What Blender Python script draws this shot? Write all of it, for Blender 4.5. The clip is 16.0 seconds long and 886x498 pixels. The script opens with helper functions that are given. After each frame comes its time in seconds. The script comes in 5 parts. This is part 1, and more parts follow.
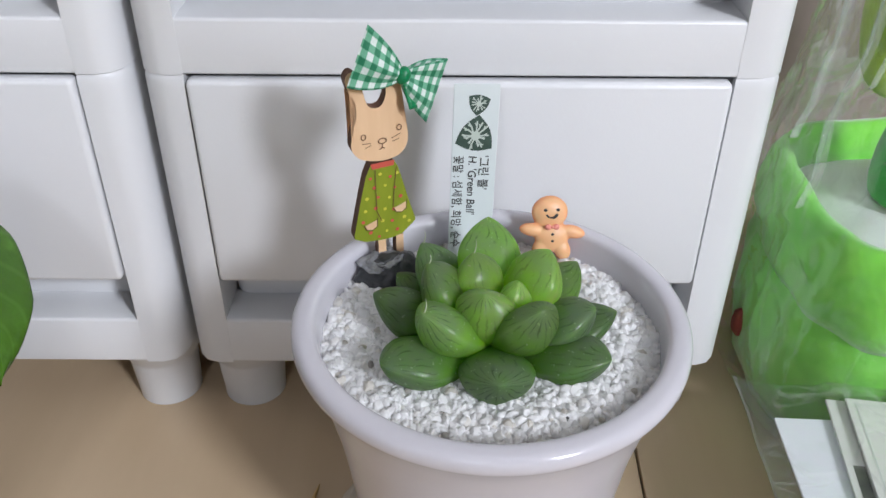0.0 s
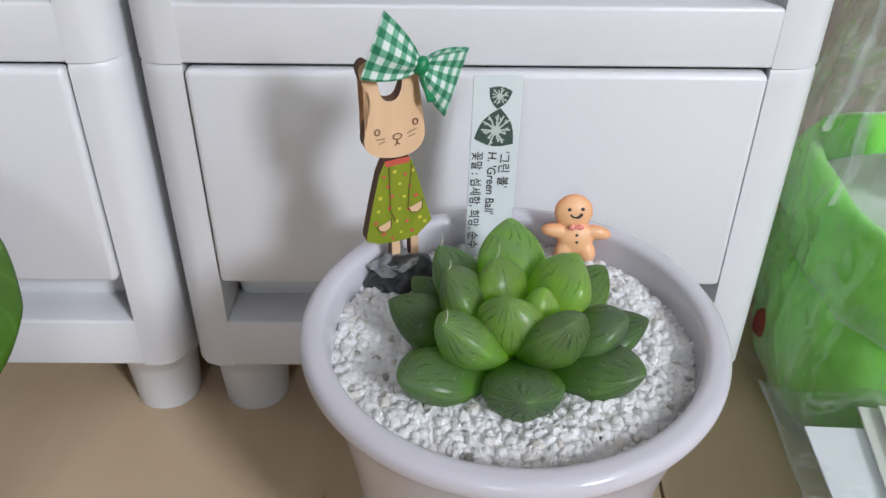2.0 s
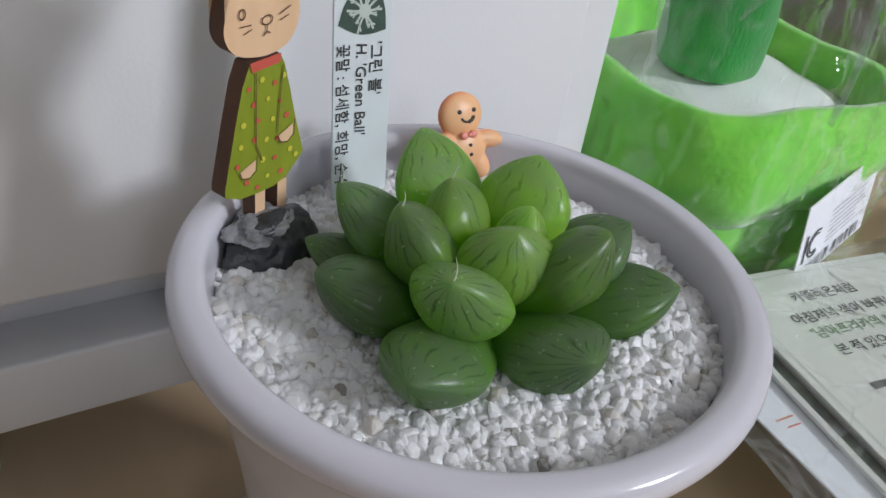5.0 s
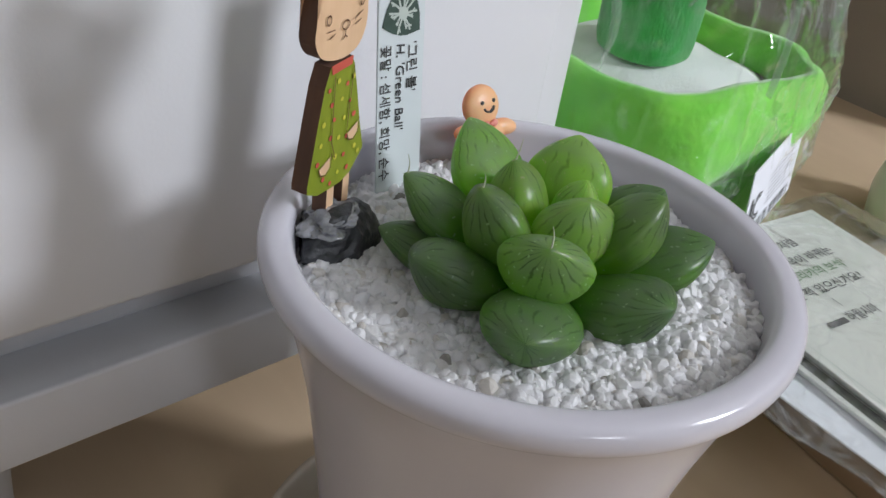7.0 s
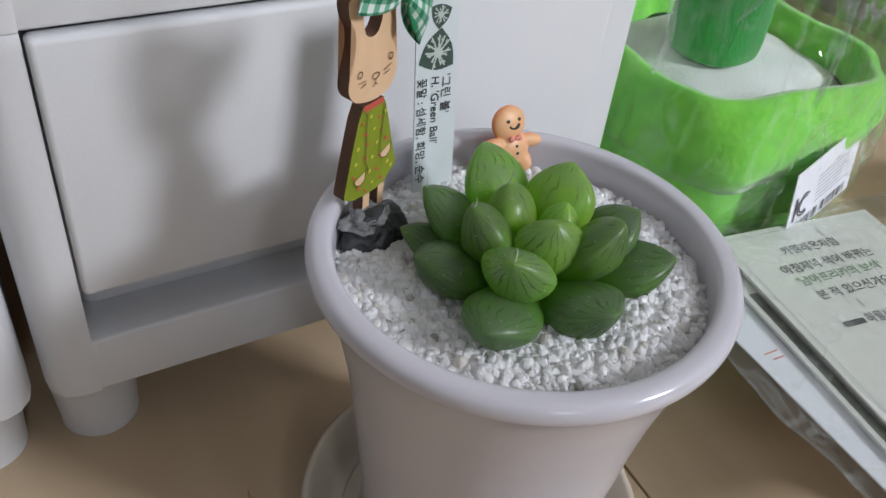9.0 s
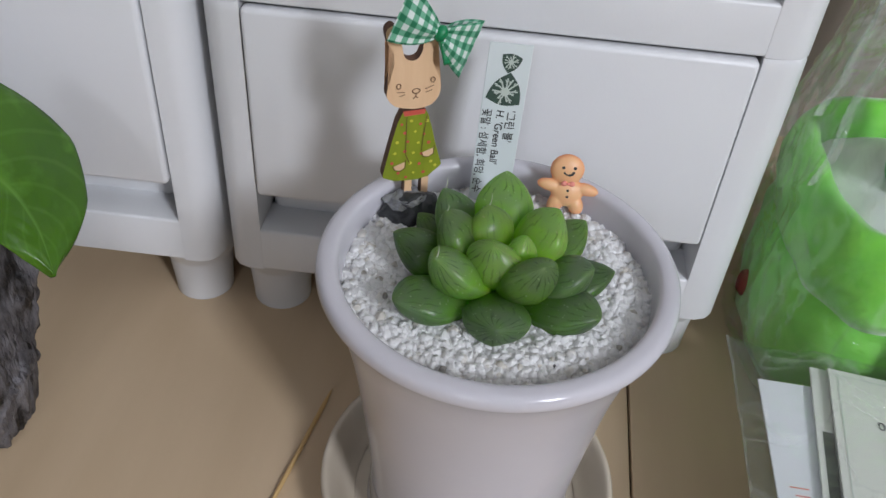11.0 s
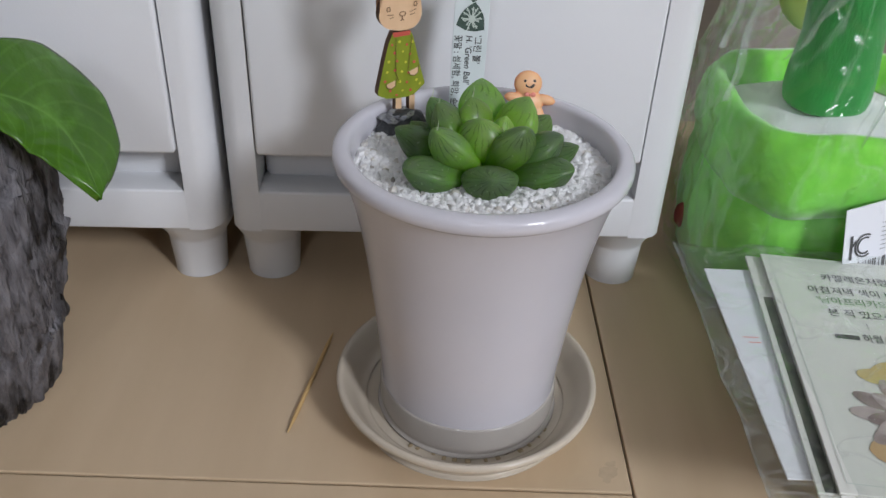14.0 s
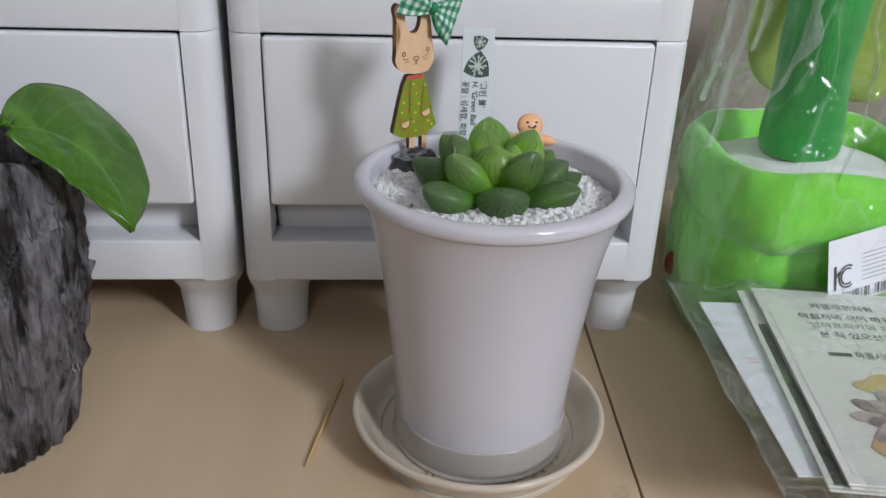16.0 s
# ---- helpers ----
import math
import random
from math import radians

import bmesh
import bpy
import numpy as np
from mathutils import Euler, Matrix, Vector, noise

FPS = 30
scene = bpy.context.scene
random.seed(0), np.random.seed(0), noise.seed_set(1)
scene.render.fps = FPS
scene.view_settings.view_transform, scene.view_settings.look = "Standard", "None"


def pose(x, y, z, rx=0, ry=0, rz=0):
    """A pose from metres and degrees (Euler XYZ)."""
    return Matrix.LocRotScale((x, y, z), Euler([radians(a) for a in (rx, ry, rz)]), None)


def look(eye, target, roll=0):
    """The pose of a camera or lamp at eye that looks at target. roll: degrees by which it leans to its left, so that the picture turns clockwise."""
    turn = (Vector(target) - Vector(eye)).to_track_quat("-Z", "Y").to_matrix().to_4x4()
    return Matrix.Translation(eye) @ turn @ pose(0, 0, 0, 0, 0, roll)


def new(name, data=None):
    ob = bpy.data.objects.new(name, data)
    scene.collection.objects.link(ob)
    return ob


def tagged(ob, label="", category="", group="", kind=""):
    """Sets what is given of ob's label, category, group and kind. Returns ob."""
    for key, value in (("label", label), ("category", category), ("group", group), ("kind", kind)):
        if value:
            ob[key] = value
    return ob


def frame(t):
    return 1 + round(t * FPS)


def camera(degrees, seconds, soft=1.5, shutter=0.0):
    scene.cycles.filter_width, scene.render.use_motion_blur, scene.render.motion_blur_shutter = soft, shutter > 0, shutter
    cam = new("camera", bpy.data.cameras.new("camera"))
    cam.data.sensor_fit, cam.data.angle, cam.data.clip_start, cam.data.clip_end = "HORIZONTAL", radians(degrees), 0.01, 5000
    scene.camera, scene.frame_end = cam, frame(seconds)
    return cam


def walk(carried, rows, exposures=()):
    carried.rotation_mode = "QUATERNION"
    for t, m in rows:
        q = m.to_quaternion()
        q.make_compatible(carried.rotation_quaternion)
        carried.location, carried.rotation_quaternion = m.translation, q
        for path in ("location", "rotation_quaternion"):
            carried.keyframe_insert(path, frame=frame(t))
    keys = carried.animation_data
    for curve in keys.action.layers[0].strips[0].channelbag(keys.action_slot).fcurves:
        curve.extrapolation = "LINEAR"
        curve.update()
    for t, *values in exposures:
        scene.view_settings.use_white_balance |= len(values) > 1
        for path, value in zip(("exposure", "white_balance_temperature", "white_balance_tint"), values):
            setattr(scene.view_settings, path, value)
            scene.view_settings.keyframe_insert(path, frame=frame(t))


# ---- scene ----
cam = camera(54.67, 16.0)
PATH = [
    (0, (-0.01247, -0.18273, 0.25820), (-0.01246, 0.06456, 0.08835), 0.37),
    (0.5, (-0.01201, -0.18077, 0.25832), (-0.01351, 0.06579, 0.08742), 0.21),
    (1, (-0.01254, -0.17875, 0.25766), (-0.01485, 0.06700, 0.08561), 0.12),
    (1.5, (-0.01530, -0.17583, 0.25644), (-0.01735, 0.06994, 0.08442), 0.19),
    (2, (-0.01817, -0.16795, 0.25257), (-0.01682, 0.07696, 0.07931), 0.59),
    (2.5, (-0.03141, -0.15271, 0.24517), (0.00166, 0.08966, 0.07149), 2.83),
    (3, (-0.04866, -0.13498, 0.23891), (0.02202, 0.09377, 0.05814), 4.70),
    (3.5, (-0.05905, -0.13644, 0.24254), (0.02089, 0.07415, 0.04440), 6.11),
    (3.7, (-0.05916, -0.14256, 0.24621), (0.02011, 0.06279, 0.04239), 6.33),
    (5.8, (-0.08541, -0.08495, 0.18627), (0.08626, 0.10435, 0.02913), 8.36),
    (6, (-0.08809, -0.09188, 0.19441), (0.08197, 0.09563, 0.03341), 7.78),
    (6.5, (-0.10601, -0.09470, 0.19900), (0.06845, 0.08940, 0.03878), 8.40),
    (7, (-0.10860, -0.09541, 0.20524), (0.06597, 0.08267, 0.03846), 8.91),
    (7.5, (-0.11090, -0.10026, 0.21309), (0.06249, 0.07663, 0.04383), 8.79),
    (8, (-0.11396, -0.10403, 0.22397), (0.05881, 0.06946, 0.05062), 9.09),
    (8.5, (-0.11322, -0.11284, 0.23429), (0.04987, 0.06112, 0.05225), 9.01),
    (9, (-0.10460, -0.12926, 0.24427), (0.02507, 0.06288, 0.05382), 7.04),
    (9.2, (-0.09591, -0.13342, 0.24591), (0.01952, 0.06475, 0.05252), 6.78),
    (11.3, (0.00467, -0.19685, 0.28701), (-0.01227, 0.03003, 0.09146), 4.38),
    (11.5, (0.00967, -0.19975, 0.29310), (-0.00643, 0.02748, 0.09789), 3.78),
    (12, (0.00954, -0.21937, 0.31668), (0.00337, 0.00527, 0.11794), 3.34),
    (12.5, (-0.00867, -0.23996, 0.34470), (-0.00498, -0.01387, 0.14755), 2.82),
    (13, (-0.01978, -0.25318, 0.32238), (-0.01375, -0.01259, 0.14327), 2.67),
    (13.5, (-0.02009, -0.27239, 0.27871), (-0.01070, -0.02490, 0.10941), 2.76),
    (14, (-0.02448, -0.27067, 0.25071), (-0.01287, -0.02120, 0.08448), 2.54),
    (14.5, (-0.03081, -0.26619, 0.23841), (-0.01730, -0.01313, 0.07785), 2.65),
    (15, (-0.03782, -0.27009, 0.23292), (-0.02198, -0.00926, 0.08555), 2.48),
    (15.5, (-0.04148, -0.28953, 0.23337), (-0.02343, -0.02152, 0.09979), 2.26),
    (16, (-0.04021, -0.30141, 0.23138), (-0.01962, -0.03246, 0.10007), 2.13),
]
walk(cam, [(t, look(eye, target, roll)) for t, eye, target, roll in PATH], exposures=[(0.0, 0.39), (2.0, 0.34), (2.5, 0.01), (3.0, -0.04), (3.6, -0.06), (6.0, 0.22), (8.5, 0.19), (9.2, 0.09), (11.5, -0.03), (12.2, -0.17), (13.2, -0.17), (14.0, 0.02), (16.0, 0.06)])

# ---- light ----
world = bpy.data.worlds.new("world")
scene.world = world
world.use_nodes = True
wn = world.node_tree.nodes
sky = wn.new("ShaderNodeTexSky")
sky.sky_type, sky.sun_disc = "NISHITA", False
sky.sun_elevation, sky.sun_rotation = radians(40), radians(150)
wn["Background"].inputs["Strength"].default_value = 0.12
world.node_tree.links.new(sky.outputs[0], wn["Background"].inputs["Color"])

WIN_X, WIN_Z, WIN_W, WIN_H, FRONT_Y = 1.55, 1.62, 0.52, 0.64, -2.0
WIN2_X, WIN2_Z, WIN2_W, WIN2_H = -0.31, 1.29, 0.30, 0.40


def window_lamp(x, z, w, h, watts):
    """Sky light that falls in through one window opening."""
    wl = bpy.data.lights.new("window_light", "AREA")
    wl.shape, wl.size, wl.size_y, wl.energy, wl.color = "RECTANGLE", w, h, watts, (0.87, 0.905, 1.0)
    new("window_light", wl).matrix_world = look((x, FRONT_Y - 0.02, z), (x, 0, z))


window_lamp(WIN_X, WIN_Z, WIN_W, WIN_H, 76.0)
window_lamp(WIN2_X, WIN2_Z, WIN2_W, WIN2_H, 6.0)


# ---- materials ----
def material(name, color, rough=0.5, color2=None, scale=60.0, stretch=(1, 1, 1), bump=0.0, bump_scale=None, fine=0.0, metal=0.0, spec=0.5, coat=0.0, sss=0.0, sheen=0.0, dark=None, dark_scale=20.0, dark_at=0.62, rough_var=0.0):
    """A surface with grain at one scale, stains at another and fine relief."""
    m = bpy.data.materials.new(name)
    m.use_nodes = True
    nt = m.node_tree
    n, l = nt.nodes, nt.links
    b = n["Principled BSDF"]
    b.inputs["Roughness"].default_value = rough
    b.inputs["Metallic"].default_value = metal
    b.inputs["Specular IOR Level"].default_value = spec
    b.inputs["Coat Weight"].default_value = coat
    b.inputs["Coat Roughness"].default_value = 0.08
    if sss:
        b.inputs["Subsurface Weight"].default_value = sss
        b.inputs["Subsurface Radius"].default_value = (1.0, 1.0, 0.6)
        b.inputs["Subsurface Scale"].default_value = 0.003
    if sheen:
        b.inputs["Sheen Weight"].default_value = sheen
        b.inputs["Sheen Roughness"].default_value = 0.5
    tc = n.new("ShaderNodeTexCoord")
    mp = n.new("ShaderNodeMapping")
    mp.inputs["Scale"].default_value = stretch
    l.new(tc.outputs["Object"], mp.inputs["Vector"])
    nz = n.new("ShaderNodeTexNoise")
    nz.inputs["Scale"].default_value, nz.inputs["Detail"].default_value = scale, 6
    l.new(mp.outputs[0], nz.inputs["Vector"])
    ramp = n.new("ShaderNodeValToRGB")
    ramp.color_ramp.elements[0].position, ramp.color_ramp.elements[1].position = 0.3, 0.7
    c2 = color2 or tuple(v * 0.9 for v in color)
    ramp.color_ramp.elements[0].color, ramp.color_ramp.elements[1].color = (*c2, 1), (*color, 1)
    l.new(nz.outputs[0], ramp.inputs[0])
    out = ramp.outputs[0]
    if dark:
        n2 = n.new("ShaderNodeTexNoise")
        n2.inputs["Scale"].default_value, n2.inputs["Detail"].default_value = dark_scale, 8
        l.new(mp.outputs[0], n2.inputs["Vector"])
        r2 = n.new("ShaderNodeValToRGB")
        r2.color_ramp.elements[0].position, r2.color_ramp.elements[1].position = dark_at - 0.06, dark_at + 0.06
        l.new(n2.outputs[0], r2.inputs[0])
        mx = n.new("ShaderNodeMix")
        mx.data_type = "RGBA"
        l.new(r2.outputs[0], mx.inputs["Factor"])
        l.new(out, mx.inputs["A"])
        mx.inputs["B"].default_value = (*dark, 1)
        out = mx.outputs["Result"]
    l.new(out, b.inputs["Base Color"])
    if rough_var:
        mr = n.new("ShaderNodeMapRange")
        mr.inputs["To Min"].default_value, mr.inputs["To Max"].default_value = max(rough - rough_var, 0.02), rough + rough_var
        l.new(nz.outputs[0], mr.inputs["Value"])
        l.new(mr.outputs[0], b.inputs["Roughness"])
    if bump:
        nb = n.new("ShaderNodeTexNoise")
        nb.inputs["Scale"].default_value, nb.inputs["Detail"].default_value = bump_scale or scale * 3, 4
        l.new(mp.outputs[0], nb.inputs["Vector"])
        bp = n.new("ShaderNodeBump")
        bp.inputs["Strength"].default_value, bp.inputs["Distance"].default_value = bump, fine or 0.001
        l.new(nb.outputs[0], bp.inputs["Height"])
        l.new(bp.outputs[0], b.inputs["Normal"])
    return m


PLASTIC = material("white_plastic", (0.742, 0.750, 0.764), 0.38, (0.715, 0.724, 0.740), 14, bump=0.12, bump_scale=900, fine=0.0003, rough_var=0.05)
CERAMIC = material("white_glaze", (0.615, 0.605, 0.650), 0.15, (0.575, 0.565, 0.612), 18, bump=0.06, bump_scale=120, fine=0.0006, dark=(0.35, 0.33, 0.31), dark_scale=420, dark_at=0.83, rough_var=0.04)
BAND = material("grey_glaze", (0.43, 0.40, 0.365), 0.12, (0.38, 0.35, 0.32), 40, bump=0.05, bump_scale=150, fine=0.0006, rough_var=0.04)
SAUCER_MAT = material("cream_glaze", (0.60, 0.53, 0.43), 0.22, (0.53, 0.46, 0.365), 30, bump=0.06, bump_scale=140, fine=0.0006, rough_var=0.06)
RUST = material("mineral_stain", (0.30, 0.22, 0.12), 0.7, (0.42, 0.34, 0.22), 300)
FLOOR = material("beige_floorboard", (0.62, 0.475, 0.315), 0.42, (0.54, 0.405, 0.26), 7, (5, 0.7, 1), bump=0.05, bump_scale=260, fine=0.0004, rough_var=0.08)
SMUDGE = material("floor_smudge", (0.49, 0.37, 0.245), 0.5, (0.56, 0.43, 0.285), 300)
SMUDGE_X, SMUDGE_Y = 0.0530, -0.0470
JOINT = material("dark_joint", (0.10, 0.065, 0.035), 0.8)
WALL = material("taupe_wall", (0.34, 0.29, 0.255), 0.85, (0.29, 0.245, 0.215), 9, bump=0.3, bump_scale=240, fine=0.0008)
# tones of the unseen walls and ceiling, picked for their bounce light
PAINT = material("unseen_wall_grey", (0.30, 0.297, 0.29), 0.8, (0.27, 0.265, 0.26), 3, bump=0.1, bump_scale=200)
CEIL = material("unseen_ceiling_bounce", (0.66, 0.66, 0.65), 0.8, (0.63, 0.63, 0.62), 3, bump=0.1, bump_scale=200)
WOOD = material("birch_plywood", (0.80, 0.55, 0.34), 0.6, (0.70, 0.45, 0.26), 160, (1, 1, 0.12), bump=0.1, bump_scale=900, fine=0.0002)
BURNT = material("burnt_wood_edge", (0.16, 0.075, 0.04), 0.75, (0.09, 0.045, 0.03), 250, (1, 1, 0.3), bump=0.2, bump_scale=900, fine=0.0003)
DRESS = material("olive_paint", (0.27, 0.32, 0.02), 0.55, (0.20, 0.26, 0.015), 220, (1, 1, 0.25))
YELLOW = material("yellow_paint", (0.62, 0.58, 0.06), 0.55)
RED = material("red_paint", (0.60, 0.10, 0.07), 0.55)
PINKDOT = material("brick_red_paint", (0.48, 0.17, 0.06), 0.55)
INK = material("dark_ink", (0.03, 0.03, 0.03), 0.6)
BROWNINK = material("burnt_line", (0.14, 0.06, 0.03), 0.7)
STONE = material("black_stone", (0.014, 0.018, 0.02), 0.38, (0.05, 0.05, 0.055), 300, bump=0.6, bump_scale=350, fine=0.0015)
GLUE = material("dried_glue", (0.52, 0.53, 0.55), 0.07, (0.26, 0.27, 0.28), 420, bump=0.7, bump_scale=420, fine=0.0015, sss=0.3)
GLUE.node_tree.nodes["Principled BSDF"].inputs["Transmission Weight"].default_value = 0.35
PINK = material("pink_clay", (0.80, 0.28, 0.22), 0.4)
TAG = material("white_plastic_label", (0.66, 0.72, 0.72), 0.35, (0.64, 0.70, 0.705), 40)
DARKGREEN = material("dark_green_print", (0.035, 0.065, 0.05), 0.45, (0.05, 0.09, 0.07), 500)
PALEPRINT = material("pale_print", (0.55, 0.62, 0.56), 0.45)
PICK = material("bamboo", (0.66, 0.45, 0.20), 0.6, (0.55, 0.36, 0.15), 300, (1, 1, 0.1))
BARK = material("grey_bark", (0.205, 0.197, 0.210), 0.55, (0.062, 0.057, 0.061), 200, (1, 1, 0.30), bump=0.9, bump_scale=330, fine=0.004, dark=(0.012, 0.010, 0.010), dark_scale=95, dark_at=0.565)
SOIL = material("potting_soil", (0.05, 0.035, 0.025), 0.9, (0.02, 0.015, 0.012), 300, bump=0.8, bump_scale=500, fine=0.002)
PLUSH = material("lime_plush", (0.235, 0.79, 0.055), 0.9, (0.135, 0.58, 0.03), 60, bump=0.30, bump_scale=420, fine=0.0012, sheen=0.6)
STEMGREEN = material("green_plush", (0.024, 0.42, 0.055), 0.88, (0.010, 0.22, 0.030), 42, (1, 1, 0.45), bump=0.5, bump_scale=900, fine=0.0012, sheen=0.35)
OLIVEPLUSH = material("yellow_green_plush", (0.40, 0.52, 0.05), 0.85, (0.33, 0.45, 0.04), 50, bump=0.5, bump_scale=900, fine=0.0012, sheen=0.3)
FELT = material("white_felt", (0.82, 0.85, 0.83), 0.9, (0.74, 0.77, 0.76), 40, bump=0.4, bump_scale=700, fine=0.001, sheen=0.2)
REDPLUSH = material("red_plush", (0.26, 0.020, 0.016), 0.85)
PAPER = material("white_paper", (0.84, 0.85, 0.90), 0.7, (0.82, 0.83, 0.88), 20)
CARD = material("grey_green_card", (0.76, 0.76, 0.715), 0.4, (0.73, 0.735, 0.685), 12)
GREENINK = material("green_ink", (0.22, 0.36, 0.20), 0.5)
GREYINK = material("grey_ink", (0.10, 0.10, 0.10), 0.5)
PETAL = material("petal_print", (0.42, 0.34, 0.32), 0.45, (0.20, 0.15, 0.14), 160)
YELLOWPRINT = material("yellow_print", (0.62, 0.45, 0.10), 0.45, (0.60, 0.52, 0.3), 60)
GAPSHADE = material("dark_gap_shade", (0.16, 0.17, 0.13), 0.4, (0.03, 0.035, 0.03), 220)
TAN = material("tan_print", (0.62, 0.42, 0.22), 0.45)
CARTON = material("brown_carton", (0.34, 0.23, 0.13), 0.8)
PORCELAIN = material("pale_porcelain", (0.66, 0.69, 0.66), 0.3)


def leaf_material(name, glow_base, tip_tone, vein):
    """Plump leaf: saturated green base with its glow put into the colour, greyer windows near the tip, dark veins that
    run to it.
    """
    m = bpy.data.materials.new(name)
    m.use_nodes = True
    n, l = m.node_tree.nodes, m.node_tree.links
    b = n["Principled BSDF"]
    b.inputs["Roughness"].default_value = 0.30
    b.inputs["Specular IOR Level"].default_value = 0.42
    b.inputs["Subsurface Weight"].default_value = 0.85
    b.inputs["Subsurface Radius"].default_value = (0.6, 1.0, 0.2)
    b.inputs["Subsurface Scale"].default_value = 0.008
    uv = n.new("ShaderNodeUVMap")
    sep = n.new("ShaderNodeSeparateXYZ")
    l.new(uv.outputs[0], sep.inputs[0])
    oi = n.new("ShaderNodeObjectInfo")
    tc = n.new("ShaderNodeTexCoord")
    nz = n.new("ShaderNodeTexNoise")
    nz.inputs["Scale"].default_value, nz.inputs["Detail"].default_value = 150, 4
    l.new(tc.outputs["Object"], nz.inputs["Vector"])
    base = n.new("ShaderNodeMix")
    base.data_type = "RGBA"
    base.inputs["A"].default_value, base.inputs["B"].default_value = (*glow_base, 1), (*tip_tone, 1)
    win = n.new("ShaderNodeMapRange")
    win.inputs["From Min"].default_value, win.inputs["From Max"].default_value = 0.25, 0.95
    l.new(sep.outputs["X"], win.inputs["Value"])
    add = n.new("ShaderNodeMath")
    add.operation = "MULTIPLY_ADD"
    l.new(nz.outputs[0], add.inputs[0])
    add.inputs[1].default_value = 1.5
    l.new(win.outputs[0], add.inputs[2])
    sub = n.new("ShaderNodeMath")
    sub.operation, sub.use_clamp = "SUBTRACT", True
    l.new(add.outputs[0], sub.inputs[0])
    sub.inputs[1].default_value = 0.78
    l.new(sub.outputs[0], base.inputs["Factor"])
    # veins: bands across the leaf, bent by noise, strongest in the outer half
    vv = n.new("ShaderNodeMath")
    vv.operation = "MULTIPLY_ADD"
    l.new(nz.outputs[0], vv.inputs[0])
    vv.inputs[1].default_value = 0.12
    l.new(sep.outputs["Y"], vv.inputs[2])
    sn = n.new("ShaderNodeMath")
    sn.operation = "MULTIPLY"
    l.new(vv.outputs[0], sn.inputs[0])
    sn.inputs[1].default_value = 112.0
    si = n.new("ShaderNodeMath")
    si.operation = "SINE"
    l.new(sn.outputs[0], si.inputs[0])
    vr = n.new("ShaderNodeMapRange")
    vr.inputs["From Min"].default_value, vr.inputs["From Max"].default_value = 0.62, 1.0
    l.new(si.outputs[0], vr.inputs["Value"])
    um = n.new("ShaderNodeMapRange")
    um.inputs["From Min"].default_value, um.inputs["From Max"].default_value = 0.50, 0.86
    l.new(sep.outputs["X"], um.inputs["Value"])
    nz2 = n.new("ShaderNodeTexNoise")
    nz2.inputs["Scale"].default_value = 260
    l.new(tc.outputs["Object"], nz2.inputs["Vector"])
    nr = n.new("ShaderNodeMapRange")
    nr.inputs["From Min"].default_value, nr.inputs["From Max"].default_value = 0.42, 0.62
    l.new(nz2.outputs[0], nr.inputs["Value"])
    m1 = n.new("ShaderNodeMath")
    m1.operation = "MULTIPLY"
    l.new(vr.outputs[0], m1.inputs[0])
    l.new(um.outputs[0], m1.inputs[1])
    m2 = n.new("ShaderNodeMath")
    m2.operation = "MULTIPLY"
    l.new(m1.outputs[0], m2.inputs[0])
    l.new(nr.outputs[0], m2.inputs[1])
    m3 = n.new("ShaderNodeMath")
    m3.operation = "MULTIPLY"
    l.new(m2.outputs[0], m3.inputs[0])
    m3.inputs[1].default_value = 0.58
    mx = n.new("ShaderNodeMix")
    mx.data_type = "RGBA"
    l.new(m3.outputs[0], mx.inputs["Factor"])
    l.new(base.outputs["Result"], mx.inputs["A"])
    mx.inputs["B"].default_value = (*vein, 1)
    # pale thin margin and small white flecks
    ma = n.new("ShaderNodeMath")
    ma.operation = "MULTIPLY"
    l.new(sep.outputs["Y"], ma.inputs[0])
    ma.inputs[1].default_value = 2 * math.pi
    ms = n.new("ShaderNodeMath")
    ms.operation = "SINE"
    l.new(ma.outputs[0], ms.inputs[0])
    mb = n.new("ShaderNodeMath")
    mb.operation = "ABSOLUTE"
    l.new(ms.outputs[0], mb.inputs[0])
    mg = n.new("ShaderNodeMapRange")
    mg.inputs["From Min"].default_value, mg.inputs["From Max"].default_value = 0.16, 0.0
    mg.inputs["To Max"].default_value = 0.25
    l.new(mb.outputs[0], mg.inputs["Value"])
    fl = n.new("ShaderNodeTexNoise")
    fl.inputs["Scale"].default_value, fl.inputs["Detail"].default_value = 900, 1
    l.new(tc.outputs["Object"], fl.inputs["Vector"])
    fr = n.new("ShaderNodeMapRange")
    fr.inputs["From Min"].default_value, fr.inputs["From Max"].default_value = 0.69, 0.75
    l.new(fl.outputs[0], fr.inputs["Value"])
    mm = n.new("ShaderNodeMath")
    mm.operation = "MAXIMUM"
    l.new(mg.outputs[0], mm.inputs[0])
    l.new(fr.outputs[0], mm.inputs[1])
    pale = n.new("ShaderNodeMix")
    pale.data_type = "RGBA"
    l.new(mm.outputs[0], pale.inputs["Factor"])
    l.new(mx.outputs["Result"], pale.inputs["A"])
    pale.inputs["B"].default_value = (*[min(0.5, 1.5 * v + 0.03) for v in tip_tone], 1)
    mx = pale
    hs = n.new("ShaderNodeHueSaturation")
    val = n.new("ShaderNodeMapRange")
    val.inputs["To Min"].default_value, val.inputs["To Max"].default_value = 0.75, 1.2
    l.new(oi.outputs["Random"], val.inputs["Value"])
    l.new(val.outputs[0], hs.inputs["Value"])
    l.new(mx.outputs["Result"], hs.inputs["Color"])
    l.new(hs.outputs[0], b.inputs["Base Color"])
    bp = n.new("ShaderNodeBump")
    bp.inputs["Strength"].default_value, bp.inputs["Distance"].default_value = 0.15, 0.0006
    l.new(nz.outputs[0], bp.inputs["Height"])
